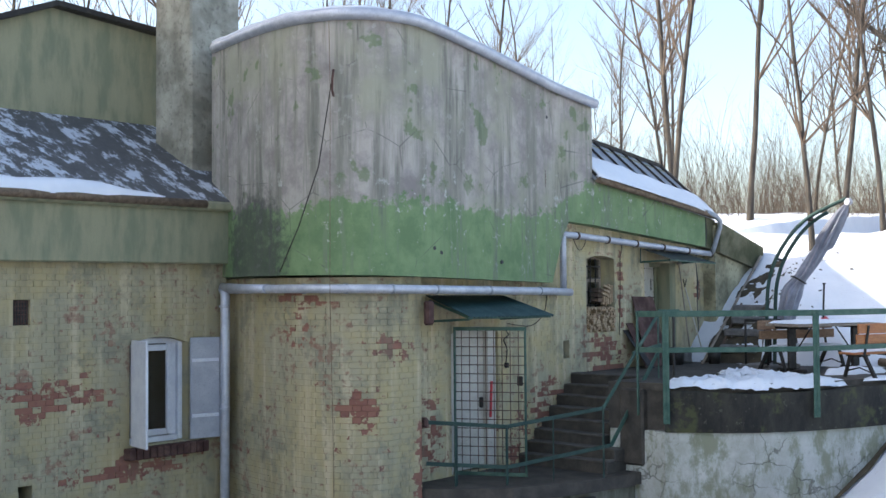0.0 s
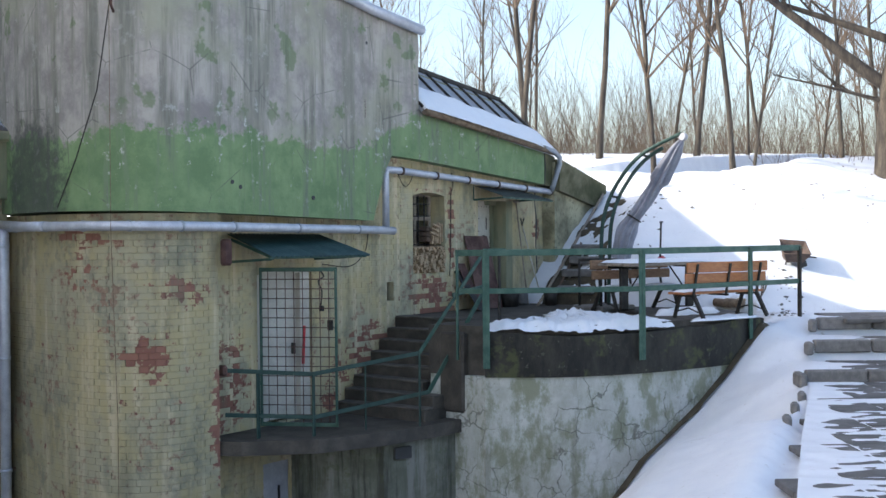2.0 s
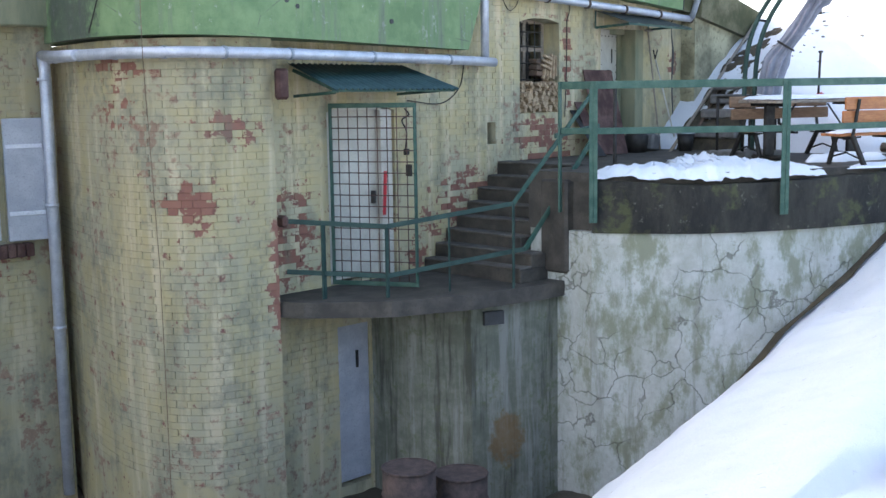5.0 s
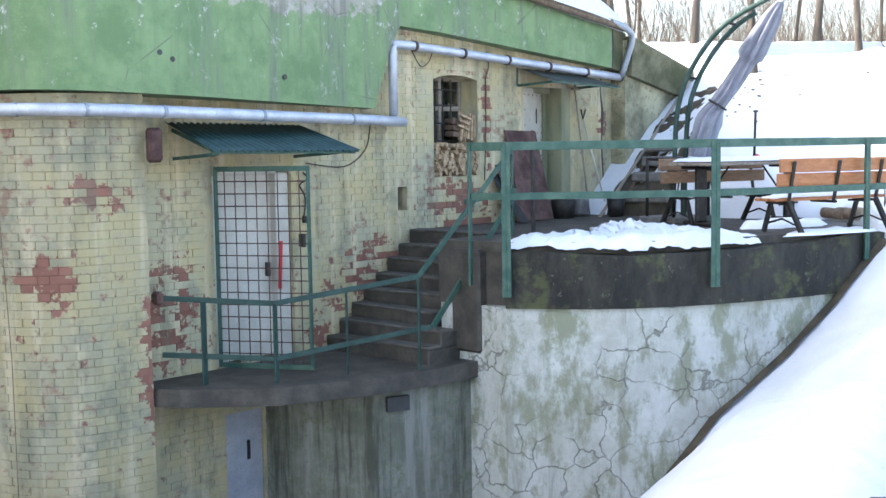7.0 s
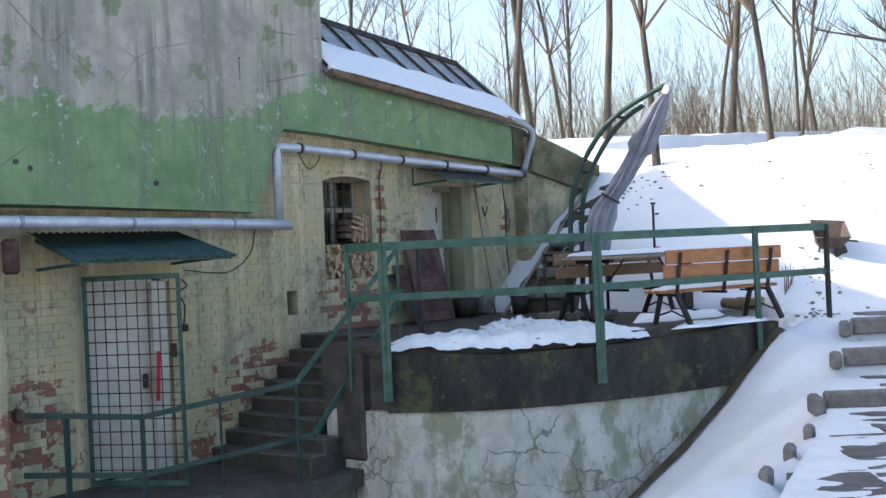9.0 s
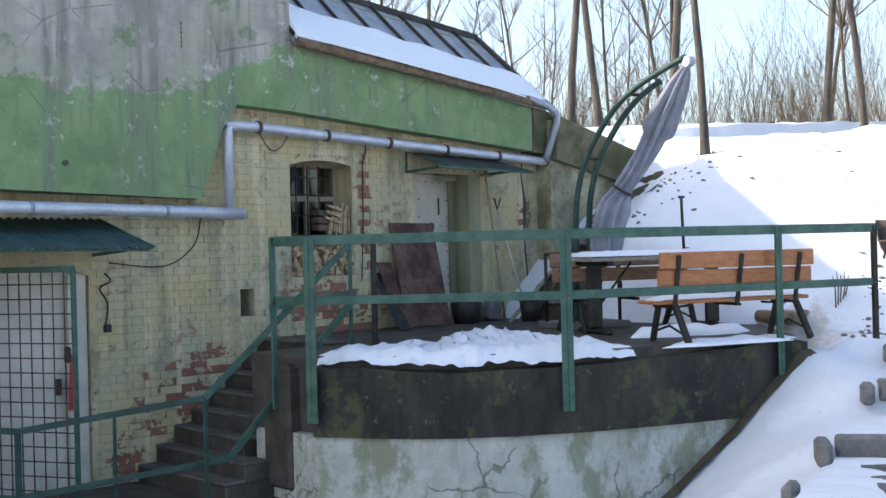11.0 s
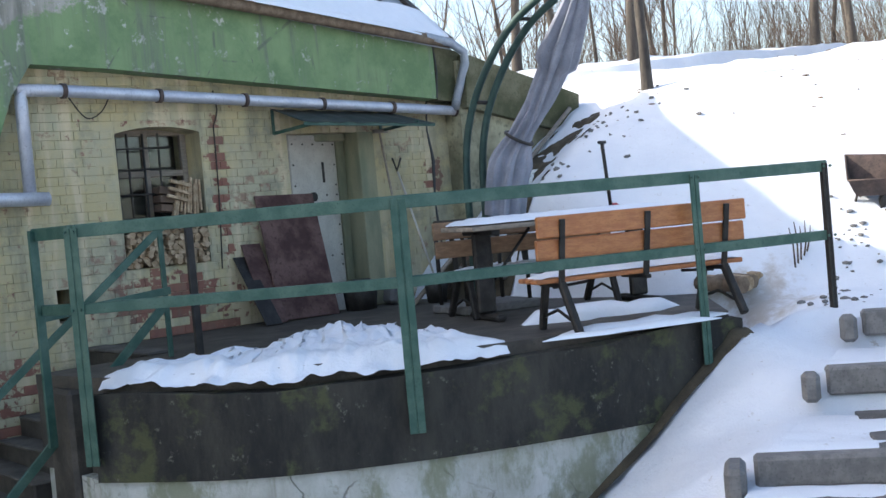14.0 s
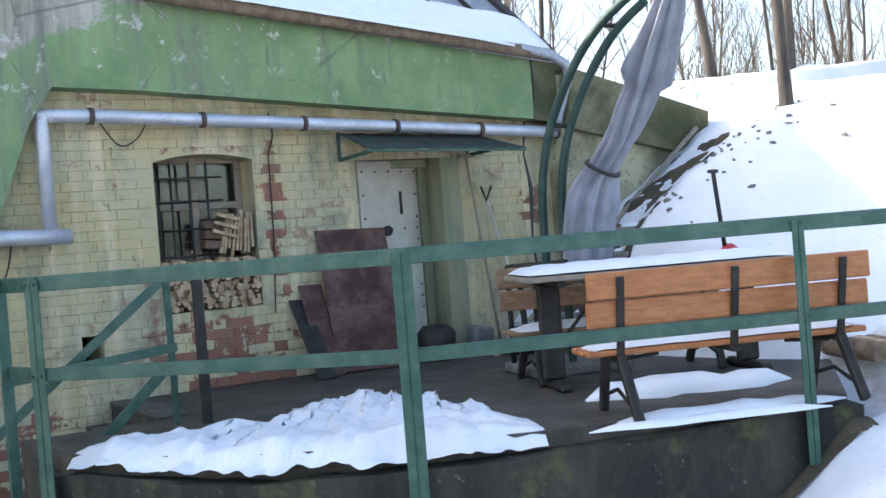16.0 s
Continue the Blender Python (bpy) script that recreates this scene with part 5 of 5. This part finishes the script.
# ---- things in the snow ----
shovel = thing("snow_shovel", "red snow shovel standing upright in the snow", "shovel")
g = ground_z(3.90, -2.49)
part("handle", tube(bmesh.new(), [(3.91, -2.47, g - 0.05), (3.70, -2.595, 0.39)], 0.018, 8), M_DARKIRON, shovel)
part("grip", block(bmesh.new(), (3.695, -2.60, 0.395), (0.11, 0.03, 0.03), None, 0.008), M_DARKIRON, shovel)
part("scoop", tube(bmesh.new(), [(3.74, -2.55, g + 0.02), (3.90, -2.51, g + 0.07), (4.08, -2.47, g + 0.02)], [0.05, 0.08, 0.05], 10), M_RED, shovel, "red plastic scoop")
barrow = thing("wheelbarrow", "rusty dark wheelbarrow tipped on the snowy slope", "wheelbarrow")
WX, WY = 5.58, -4.32
g = min(ground_z(WX - 0.2, WY + 0.1), ground_z(WX, WY)) + 0.01


def at_barrow(u, v, z):
    return (WX + 0.40 * u - 0.92 * v, WY - 0.92 * u - 0.40 * v, g + z)


bm = bmesh.new()
a = [bm.verts.new(at_barrow(*c)) for c in ((-0.25, -0.16, 0.53), (0.20, -0.18, 0.49), (0.27, 0.20, 0.26), (-0.20, 0.20, 0.28), (-0.20, -0.10, 0.20), (0.12, -0.10, 0.18), (0.14, 0.10, 0.11), (-0.14, 0.10, 0.12))]
for f in ((0, 1, 5, 4), (1, 2, 6, 5), (2, 3, 7, 6), (3, 0, 4, 7), (4, 5, 6, 7)):
    bm.faces.new([a[i] for i in f])
bmesh.ops.recalc_face_normals(bm, faces=bm.faces[:])
bmesh.ops.solidify(bm, geom=bm.faces[:], thickness=0.010)
part("tray", bm, M_OLDRUST, barrow)
part("rim", tube(bmesh.new(), [at_barrow(*c) for c in ((-0.20, 0.20, 0.28), (-0.25, -0.16, 0.53), (0.20, -0.18, 0.49), (0.27, 0.20, 0.26), (-0.20, 0.20, 0.28))], 0.010, 6), M_OLDRUST, barrow)
for u in (-0.16, 0.08):
    part("leg", tube(bmesh.new(), [at_barrow(u + 0.03, 0.02, 0.18), at_barrow(u, 0.03, 0.08), at_barrow(u - 0.02, 0.03, -0.06)], 0.013, 6), M_DARKIRON, barrow)
for v in (-0.12, 0.14):
    part("handle", tube(bmesh.new(), [at_barrow(-0.12, v * 0.5, 0.12), at_barrow(0.20, v, 0.22), at_barrow(0.36, v * 1.2, 0.20)], 0.012, 6), M_DARKIRON, barrow)
wheel = part("wheel", tube(bmesh.new(), [at_barrow(0.12, -0.06, 0.06), at_barrow(0.15, -0.03, 0.06)], 0.11, 14), M_DARKIRON, barrow)
rnd = random.Random(77)
bm = bmesh.new()
for k in range(60):
    x = rnd.uniform(3.6, 5.4)
    y = -4.95 + (x - 3.6) * 0.42 + rnd.gauss(0, 0.16)
    r = rnd.choice((0.012, 0.015, 0.02, 0.03))
    m = Matrix.Translation((x, y, ground_z(x, y) + r * 0.15)) @ Matrix.Rotation(rnd.uniform(0, 6), 4, "Z") @ Matrix.Diagonal((r * 1.5, r, r * 0.7, 1))
    bmesh.ops.create_icosphere(bm, subdivisions=1, radius=1, matrix=m)
earth = thing("bank_stones", "dark stones and earth showing through the snowy bank", "stones", "", "stuff")
part("stones", bm, M_STONE, earth)
bm = bmesh.new()
for k in range(170):
    x, y = rnd.uniform(5.5, 16), rnd.uniform(-7, 1)
    r = rnd.choice((0.01, 0.014, 0.018, 0.024))
    m = Matrix.Translation((x, y, ground_z(x, y) + r * 0.1)) @ Matrix.Rotation(rnd.uniform(0, 6), 4, "Z") @ Matrix.Diagonal((r * 2.4, r, r * 0.5, 1))
    bmesh.ops.create_icosphere(bm, subdivisions=1, radius=1, matrix=m)
lit = thing("slope_litter", "scattered dark clods and bark on the sunlit snow slope", "litter", "", "stuff")
part("clods", bm, M_BARK, lit)
for k in range(6):
    x, y = 3.72 + 0.15 * (k % 4), -4.05 + 0.05 * k
    bm = bmesh.new()
    zz = FLOOR + 0.075
    tube(bm, [(x, y - 0.02, zz), (x + 0.06, y + 0.30, zz + 0.02)], 0.075 - 0.006 * (k % 3), 10)
    lg = thing("cut_log", "short cut log lying by the snowy bank", "log", "logs by the bank")
    part("wood", bm, M_LOG if k % 2 else M_BARK, lg)
for k in range(5):
    tw = tagged(part("dead_stalk", tube(bmesh.new(), [(4.5 + 0.05 * k, -4.1, ground_z(4.5 + 0.05 * k, -4.1) - 0.03), (4.46 + 0.07 * k, -4.12, ground_z(4.5, -4.1) + 0.2 + 0.04 * (k % 3)), (4.44 + 0.09 * k, -4.1, ground_z(4.5, -4.1) + 0.36 + 0.05 * (k % 2))], [0.01, 0.008, 0.004], 5), M_TWIG), "dry brown plant stalk sticking out of the snow", "plant", "dry stalks")
# wooden rail lying up the bank along the wing wall, with snowy stone steps beside it
rail_up = thing("timber_rail", "weathered timber rail lying up the bank", "rail")
part("timber", tube(bmesh.new(), [(2.75, -0.62, -1.10), (3.5, -0.55, -0.60), (5.65, -0.42, 0.98)], 0.026, 8), M_GREYWOOD, rail_up)
part("timber", tube(bmesh.new(), [(3.0, -0.72, -1.12), (4.3, -0.66, 0.02)], 0.022, 8), M_DARKWOOD, rail_up)
for k in range(6):
    x = 3.02 + 0.20 * k
    st = thing("stone_step", "dark stone step under snow on the bank", "step", "steps up the bank")
    y = -1.02 - 0.015 * k + 0.04 * lump(k, 3, 0.9)
    zz = ground_z(x, y) + 0.03
    part("stone", block(bmesh.new(), (x, y, zz), (0.15 + 0.03 * (k % 3), 0.72 + 0.12 * (k % 2), 0.15), Matrix.Rotation(0.06 * (k % 3 - 1), 4, "Z"), 0.025), M_STONE, st)
    snow_strip([(x + 0.07, y - 0.30 + 0.09 * j, zz + 0.065) for j in range(4 + k % 3)], 0.13, 0.05, "step_snow", "snow on a stone step")

rows = []
for i in range(60):
    x = 2.95 + 0.046 * i
    row = []
    for j in range(26):
        y = -0.42 - 0.046 * j * (1 - 0.35 * i / 60)
        n = 0.5 + 0.55 * noise.noise(Vector((x * 3.1, y * 3.1, 4.0))) + 0.35 * noise.noise(Vector((x * 9.0, y * 9.0, 1.0)))
        row.append((x, y, ground_z(x, y) + 0.03 + min(0.06, 0.11 * (n - 0.12 - 0.22 * j / 26 - 0.62 * ease(6, 26, i)))))
    rows.append(row)
tagged(quilt(rows, "bank_earth", M_EARTH), "dark earth and leaf litter showing beside the wing wall", "earth", kind="stuff")

# dark leaf clumps and stones melting out of the bank
for k in range(46):
    x = 3.5 + 2.6 * rng.random()
    y = -1.25 - 0.5 * rng.random() - (0.9 * rng.random() if k % 4 == 0 else 0)
    bm = bmesh.new()
    bmesh.ops.create_icosphere(bm, subdivisions=1, radius=0.012 + 0.022 * rng.random(), matrix=pose(x, y, ground_z(x, y) + 0.004, rng.uniform(0, 90), 0, rng.uniform(0, 360)) @ Matrix.Diagonal((1.3, 0.9, 0.6, 1)))
    for v in bm.verts:
        v.co += Vector((rng.uniform(-1, 1), rng.uniform(-1, 1), rng.uniform(-1, 1))) * 0.008
    st = thing("small_stone", "small dark stone melting out of the snow", "stone", "stones on the bank")
    part("stone", bm, M_STONE, st)

# ---- path ----
path = tagged(new("path"), "wet dark paving slabs half covered by trodden snow", "path", kind="structure")
PD, PS = Vector((0.8, 0.6, 0)), Vector((0.6, -0.8, 0))


def on_path(p, s, z):
    q = Vector((0.3, -6.4, 0)) + PD * p + PS * s
    return Vector((q.x, q.y, z))


bm = bmesh.new()
block(bm, (0, 0, 0), (0.58, 0.49, 0.06), None, 0.008)
slab_me = bpy.data.meshes.new("slab")
bm.to_mesh(slab_me)
bm.free()
slab_me.materials.append(M_SLAB)
ang = math.degrees(math.atan2(0.8, -0.6)) - 90
for i in range(-20, 8):
    p = i * 0.505 + 0.25
    level = STEP_Z[0] if p < STEP_P[0] else STEP_Z[1] if p < STEP_P[1] else STEP_Z[2] if p < STEP_P[2] else STEP_Z[3]
    for j in range(-9, 8):
        s = 0.45 + j * 0.60
        q = on_path(p, s, level - 0.012 + 0.008 * lump(i, j, 0.77))
        q.z += far_rise(q.x)
        if not -4.4 < q.y - kerb_y(q.x) < -0.36:
            continue
        ob = new("slab", slab_me)
        ob.parent = path
        ob.matrix_world = pose(q.x, q.y, q.z, rng.uniform(-0.6, 0.6), rng.uniform(-0.6, 0.6), math.degrees(math.atan2(PS.y, PS.x)))
kerbs = tagged(new("kerb_steps"), "granite kerb stones forming low path steps", "steps", kind="structure")
for k, at in enumerate(STEP_P):
    for j in range(5):
        bm = bmesh.new()
        a, b = on_path(at + 0.02, STEP_S[k] + 0.05 + j * 0.86, STEP_Z[k + 1] - 0.06), on_path(at + 0.02, STEP_S[k] + 0.89 + j * 0.86, STEP_Z[k + 1] - 0.06)
        beam(bm, a, b, 0.15, 0.19, 0.02)
        part("kerb_stone", bm, M_STONE, kerbs)
    c = on_path(at - 0.10, STEP_S[k] - 0.06, STEP_Z[k + 1] - 0.08)
    part("kerb_stone", block(bmesh.new(), c, (0.34 if k == 0 else 0.14, 0.12, 0.2), Matrix.Rotation(0.6, 4, "Z"), 0.03), M_STONE, kerbs)
for k in range(3):
    x = -0.6 - 0.95 * k
    part("kerb_stone", block(bmesh.new(), (x, kerb_y(x) - 0.03, STEP_Z[0] + 0.0), (0.24, 0.10, 0.14), Matrix.Rotation(0.38, 4, "Z"), 0.03), M_STONE, kerbs)
rows = []
for i in range(-190, 60):
    p = i * 0.055
    lv = STEP_Z[0] if p < STEP_P[0] else STEP_Z[1] if p < STEP_P[1] else STEP_Z[2] if p < STEP_P[2] else STEP_Z[3]
    x0 = on_path(p, 0, 0)
    s0 = (kerb_y(x0.x) - x0.y) / -0.8 * 0.72
    row = []
    for j in range(60):
        s = s0 + 0.05 + j * 0.055
        q = on_path(p, s, 0)
        thin = 0.48 + 0.34 * ease(0.2, 1.9, s - s0) - 0.25 * ease(0.5, 0.0, s - s0)
        n = 0.5 + 0.5 * noise.noise(Vector((p * 3.4, s * 1.1, 2.0))) + 0.28 * noise.noise(Vector((p * 9.0, s * 4.0, 7.0)))
        near = min((abs(p - at - 0.02) for at in STEP_P))
        lift = 0.05 * (n - thin) - 0.05 * ease(0.16, 0.08, near)
        row.append((q.x, q.y, lv + far_rise(q.x) + 0.018 + min(0.03, lift)))
    rows.append(row)
tagged(quilt(rows, "trodden_snow", M_SNOW), "trodden snow lying in patches on the slabs", "snow", kind="stuff")

# ---- trees ----
def limb(bm, start, way, length, r, depth, rnd, kids):
    pts, rs = [start], [r]
    n = max(3, int(length / 0.6)) if depth == 0 else 4
    d = way.copy()
    for k in range(n):
        d = (d + Vector((rnd.uniform(-1, 1), rnd.uniform(-1, 1), rnd.uniform(-0.5, 0.9))) * (0.05 if depth == 0 else 0.14)).normalized()
        pts.append(pts[-1] + d * length / n)
        rs.append(r * (1 - 0.78 * (k + 1) / n))
    tube(bm, pts, rs, (8, 5, 4, 3)[min(depth, 3)], cap=False)
    if depth >= 3:
        return
    for k in range(kids[depth]):
        u = rnd.uniform(0.30 if depth == 0 else 0.2, 0.98)
        i = min(int(u * n), n - 1)
        p = pts[i].lerp(pts[i + 1], u * n - i)
        side = Vector((rnd.uniform(-1, 1), rnd.uniform(-1, 1), rnd.uniform(0.2, 1.2))).normalized()
        w = (d * 0.55 + side * 0.8).normalized()
        limb(bm, p, w, length * (0.42 if depth == 0 else 0.5) * rnd.uniform(0.6, 1.15) * (1.15 - 0.5 * u), rs[i] * 0.5, depth + 1, rnd, kids)


TREES = []
for v in range(5):
    rnd = random.Random(20 + v)
    trunk, crown = bmesh.new(), bmesh.new()
    tall = 11 + 2 * v % 5
    pts = [Vector((0, 0, -0.3))]
    d = Vector((rnd.uniform(-0.1, 0.1), rnd.uniform(-0.1, 0.1), 1)).normalized()
    rs = [0.095]
    for k in range(12):
        d = (d + Vector((rnd.uniform(-1, 1), rnd.uniform(-1, 1), 0.5)) * 0.06).normalized()
        pts.append(pts[-1] + d * tall / 12)
        rs.append(0.068 * (1 - 0.8 * (k + 1) / 12))
    tube(trunk, pts, rs, 10, cap=False)
    for k in range(22):
        i = rnd.randrange(3, 12)
        side = Vector((rnd.uniform(-1, 1), rnd.uniform(-1, 1), rnd.uniform(0.6, 1.6))).normalized()
        limb(crown, pts[i], side, rnd.uniform(1.8, 3.6), rs[i] * 0.55, 1, rnd, (0, 7, 5))
    meshes = []
    for bm, mat in ((trunk, M_TREE), (crown, M_TWIG)):
        me = bpy.data.meshes.new("tree_mesh")
        bm.to_mesh(me)
        bm.free()
        me.materials.append(mat)
        meshes.append(me)
    TREES.append(meshes)


def tree_at(x, y, kind, size=1.0, turn=0.0, lean=0.0, label="bare slender tree with thin branches on the snowy bank"):
    t = thing("bare_tree", label, "tree", "bare trees on the bank")
    t.matrix_world = pose(x, y, ground_z(x, y) - 0.05, lean, 0, turn) @ Matrix.Scale(size, 4)
    for me, nm in zip(TREES[kind], ("trunk", "crown")):
        ob = new(nm, me)
        ob.parent = t
    return t


tree_at(5.9, -1.45, 0, 0.92, 20, 2)
tree_at(9.6, 1.8, 1, 1.15, 120, -2)
tree_at(8.4, 3.2, 2, 1.1, 40, 2)
tree_at(12.5, -0.4, 3, 1.1, 200, 5)
tree_at(11.0, 4.6, 4, 1.2, 75)
rnd = random.Random(8)
old_tree = thing("old_tree", "thick old tree with rugged sunlit bark and spreading limbs", "tree")
foot = Vector((14.17, -3.78, ground_z(14.17, -3.78) - 0.1))
bm = bmesh.new()
tube(bm, spline([foot, foot + Vector((0.02, 0.05, 0.35)), foot + Vector((-0.03, 0.0, 1.3)), foot + Vector((0.02, -0.05, 2.3)), foot + Vector((0.05, -0.25, 4.2)), foot + Vector((0.1, -0.35, 6.6)), foot + Vector((0.0, -0.2, 9.5))], 3), [0.50, 0.44, 0.40, 0.37, 0.36, 0.35, 0.34, 0.33, 0.33, 0.34, 0.30, 0.28, 0.26, 0.24, 0.21, 0.18, 0.14, 0.10, 0.06], 14, cap=False)
part("trunk", bm, M_TREE, old_tree)
for h, way, ln, rad in ((2.2, (-0.2, 0.85, 0.75), 6.5, 0.17), (3.4, (-0.1, 0.9, 0.45), 4.5, 0.11), (2.9, (0.2, -0.8, 0.8), 5.5, 0.14), (4.6, (-0.3, 0.7, 0.9), 5.0, 0.12), (5.6, (0.3, -0.7, 0.8), 5.0, 0.11), (1.9, (-0.5, 0.75, 0.25), 3.0, 0.06)):
    bm = bmesh.new()
    limb(bm, foot + Vector((0.03, -0.05, h)), Vector(way).normalized(), ln, rad, 0, rnd, (9, 6, 5))
    part("limb", bm, M_TREE, old_tree)
tree_at(-0.6, 13.0, 2, 1.2, 10)
tree_at(-2.7, 14.5, 3, 1.2, 90)
tree_at(14.0, 1.2, 0, 1.25, 160, -7)
rnd = random.Random(77)
made = 0
while made < 80:
    dist, a = rnd.uniform(20, 55), rnd.uniform(radians(-22), radians(84))
    x, y = -6 + dist * math.cos(a), -6 + dist * math.sin(a)
    if 0.7 * (x - 3.6) + 0.71 * (y + 1.2) < 4.5:
        continue
    tree_at(x, y, rnd.randrange(5), rnd.uniform(0.65, 1.15), rnd.uniform(0, 360), rnd.uniform(-6, 6))
    made += 1
# undergrowth: thin brown stems far back
verts, faces = [], []


def ribbon(a, b, w0, w1):
    side = (b - a).cross(Vector((0.3, 0.5, 0.1))).normalized()
    for s in (side, (b - a).normalized().cross(side)):
        n = len(verts)
        verts.extend(tuple(p) for p in (a - s * w0, a + s * w0, b + s * w1, b - s * w1))
        faces.append((n, n + 1, n + 2, n + 3))


for k in range(640):
    dist, a = rnd.uniform(22, 60), radians(rnd.uniform(-26, 30) if k % 2 else rnd.uniform(-20, 72))
    x, y = -6 + dist * math.cos(a), -6 + dist * math.sin(a)
    if 0.7 * (x - 3.6) + 0.71 * (y + 1.2) < 6:
        continue
    z = ground_z(x, y)
    tall = rnd.uniform(1.2, 4.2)
    for m in range(7):
        p = Vector((x, y, z - 0.1)) + Vector((rnd.uniform(-0.5, 0.5), rnd.uniform(-0.5, 0.5), 0))
        d = Vector((rnd.uniform(-0.5, 0.5), rnd.uniform(-0.5, 0.5), 1)).normalized()
        r = rnd.uniform(0.006, 0.013)
        for j in range(4):
            q = p + d * tall / 4
            ribbon(p, q, r, r * 0.72)
            r *= 0.72
            for t in range(4):
                e = (d + Vector((rnd.uniform(-1, 1), rnd.uniform(-1, 1), rnd.uniform(-0.2, 0.8)))).normalized()
                o = p.lerp(q, rnd.random())
                tip = o + e * tall * rnd.uniform(0.08, 0.22)
                ribbon(o, tip, r * 0.6, r * 0.25)
            d = (d + Vector((rnd.uniform(-0.3, 0.3), rnd.uniform(-0.3, 0.3), 0.1))).normalized()
            p = q
me = bpy.data.meshes.new("undergrowth")
me.from_pydata(verts, [], faces)
me.materials.append(M_TWIG)
tagged(new("undergrowth", me), "dense brown leafless undergrowth at the wood's edge", "bushes", kind="stuff")

# ---- bricks of the walls ----
BL, BH, BG = 0.245, 0.082, 0.003


def brick_mesh(length):
    bm = bmesh.new()
    block(bm, (0, 0, 0), (length - BG, 0.05, BH - BG), None, 0.0035)
    me = bpy.data.meshes.new("brick")
    bm.to_mesh(me)
    bm.free()
    return me


BRICKS = {}


def brick_wall(mat, places, parent, nearest, limit=300):
    """places: (x, y, z, turn, length). The nearest ones become bricks of their own, the rest one joined part."""
    places = sorted(places, key=lambda p: abs(p[0] - nearest[0]) + abs(p[2] - nearest[1]))
    for x, y, z, turn, ln in places[:limit]:
        key = (mat.name, round(ln, 2))
        if key not in BRICKS:
            BRICKS[key] = brick_mesh(ln)
            BRICKS[key].materials.append(mat)
        ob = new("brick", BRICKS[key])
        ob.parent = parent
        ob.matrix_world = pose(x, y, z, rng.uniform(-0.8, 0.8), rng.uniform(-0.6, 0.6), turn + rng.uniform(-0.7, 0.7))
    verts, faces = [], []
    for x, y, z, turn, ln in places[limit:]:
        b = len(verts)
        c, s = math.cos(radians(turn)), math.sin(radians(turn))
        hx, hy, hz = (ln - BG) / 2, 0.025 + rng.uniform(-0.002, 0.003), (BH - BG) / 2
        e = 0.0035
        for px, py, pz in ((-hx, hy, -hz), (hx, hy, -hz), (hx, hy, hz), (-hx, hy, hz), (-hx, -hy + e, -hz), (hx, -hy + e, -hz), (hx, -hy + e, hz), (-hx, -hy + e, hz), (-hx + e, -hy, -hz + e), (hx - e, -hy, -hz + e), (hx - e, -hy, hz - e), (-hx + e, -hy, hz - e)):
            verts.append((x + px * c - py * s, y + px * s + py * c, z + pz))
        for f in ((0, 1, 5, 4), (1, 2, 6, 5), (2, 3, 7, 6), (3, 0, 4, 7), (4, 5, 9, 8), (5, 6, 10, 9), (6, 7, 11, 10), (7, 4, 8, 11), (8, 9, 10, 11)):
            faces.append(tuple(b + i for i in f))
    me = bpy.data.meshes.new("brickwork")
    me.from_pydata(verts, [], faces)
    me.materials.append(mat)
    ob = new("brickwork", me)
    ob.parent = parent
    tagged(ob, kind="stuff")


def flat_places(x0, x1, z0, z1, y, holes):
    out = []
    row, z = 0, z0 + BH / 2
    while z < z1 - BH / 2 + 0.01:
        x = x0
        k = 0
        while x < x1 - 0.02:
            ln = BL if (k + row) % 2 == 0 else BL / 2
            if k == 0 and row % 2:
                ln = BL * 0.75
            ln = min(ln, x1 - x)
            c = x + ln / 2
            cut = [h for h in holes if h[0] - ln / 2 + 0.01 < c < h[1] + ln / 2 - 0.01 and h[2] - BH / 2 < z < h[3] + BH / 2 - 0.02]
            if not cut and ln > 0.05:
                out.append((c, y + 0.022 + rng.uniform(-0.003, 0.002), z, 0, ln))
            x += ln
            k += 1
        row += 1
        z += BH
    return out


def curve_places(line, z0, z1):
    lens = [0.0]
    for a, b in zip(line, line[1:]):
        lens.append(lens[-1] + (b - a).length)
    out = []
    row, z = 0, z0 + BH / 2
    while z < z1 - BH / 2:
        u = 0.0 if row % 2 else -BL / 3
        k = 0
        while u < lens[-1] - 0.05:
            ln = BL if (k + row) % 2 == 0 else BL / 2
            m = min(max(u + ln / 2, 0.01), lens[-1] - 0.01)
            i = max(j for j in range(len(lens) - 1) if lens[j] <= m)
            t = (line[i + 1] - line[i]).normalized()
            p = line[i] + t * (m - lens[i])
            nrm = Vector((-t.y, t.x))
            q = p + nrm * (0.019 + rng.uniform(-0.003, 0.002))
            out.append((q.x, q.y, z, math.degrees(math.atan2(t.y, t.x)), ln))
            u += ln
            k += 1
        row += 1
        z += BH
    return out


brick_wall(M_WALL, flat_places(-4.7, 3.72, -4.2, 1.55, 0.0, [WIN, (WIN[0] + 0.02, WIN[1] - 0.02, WIN[3], WIN[3] + 0.01), SLIT, DOOR2, DOOR1, LOWDOOR]), wall, (0.4, -0.2))
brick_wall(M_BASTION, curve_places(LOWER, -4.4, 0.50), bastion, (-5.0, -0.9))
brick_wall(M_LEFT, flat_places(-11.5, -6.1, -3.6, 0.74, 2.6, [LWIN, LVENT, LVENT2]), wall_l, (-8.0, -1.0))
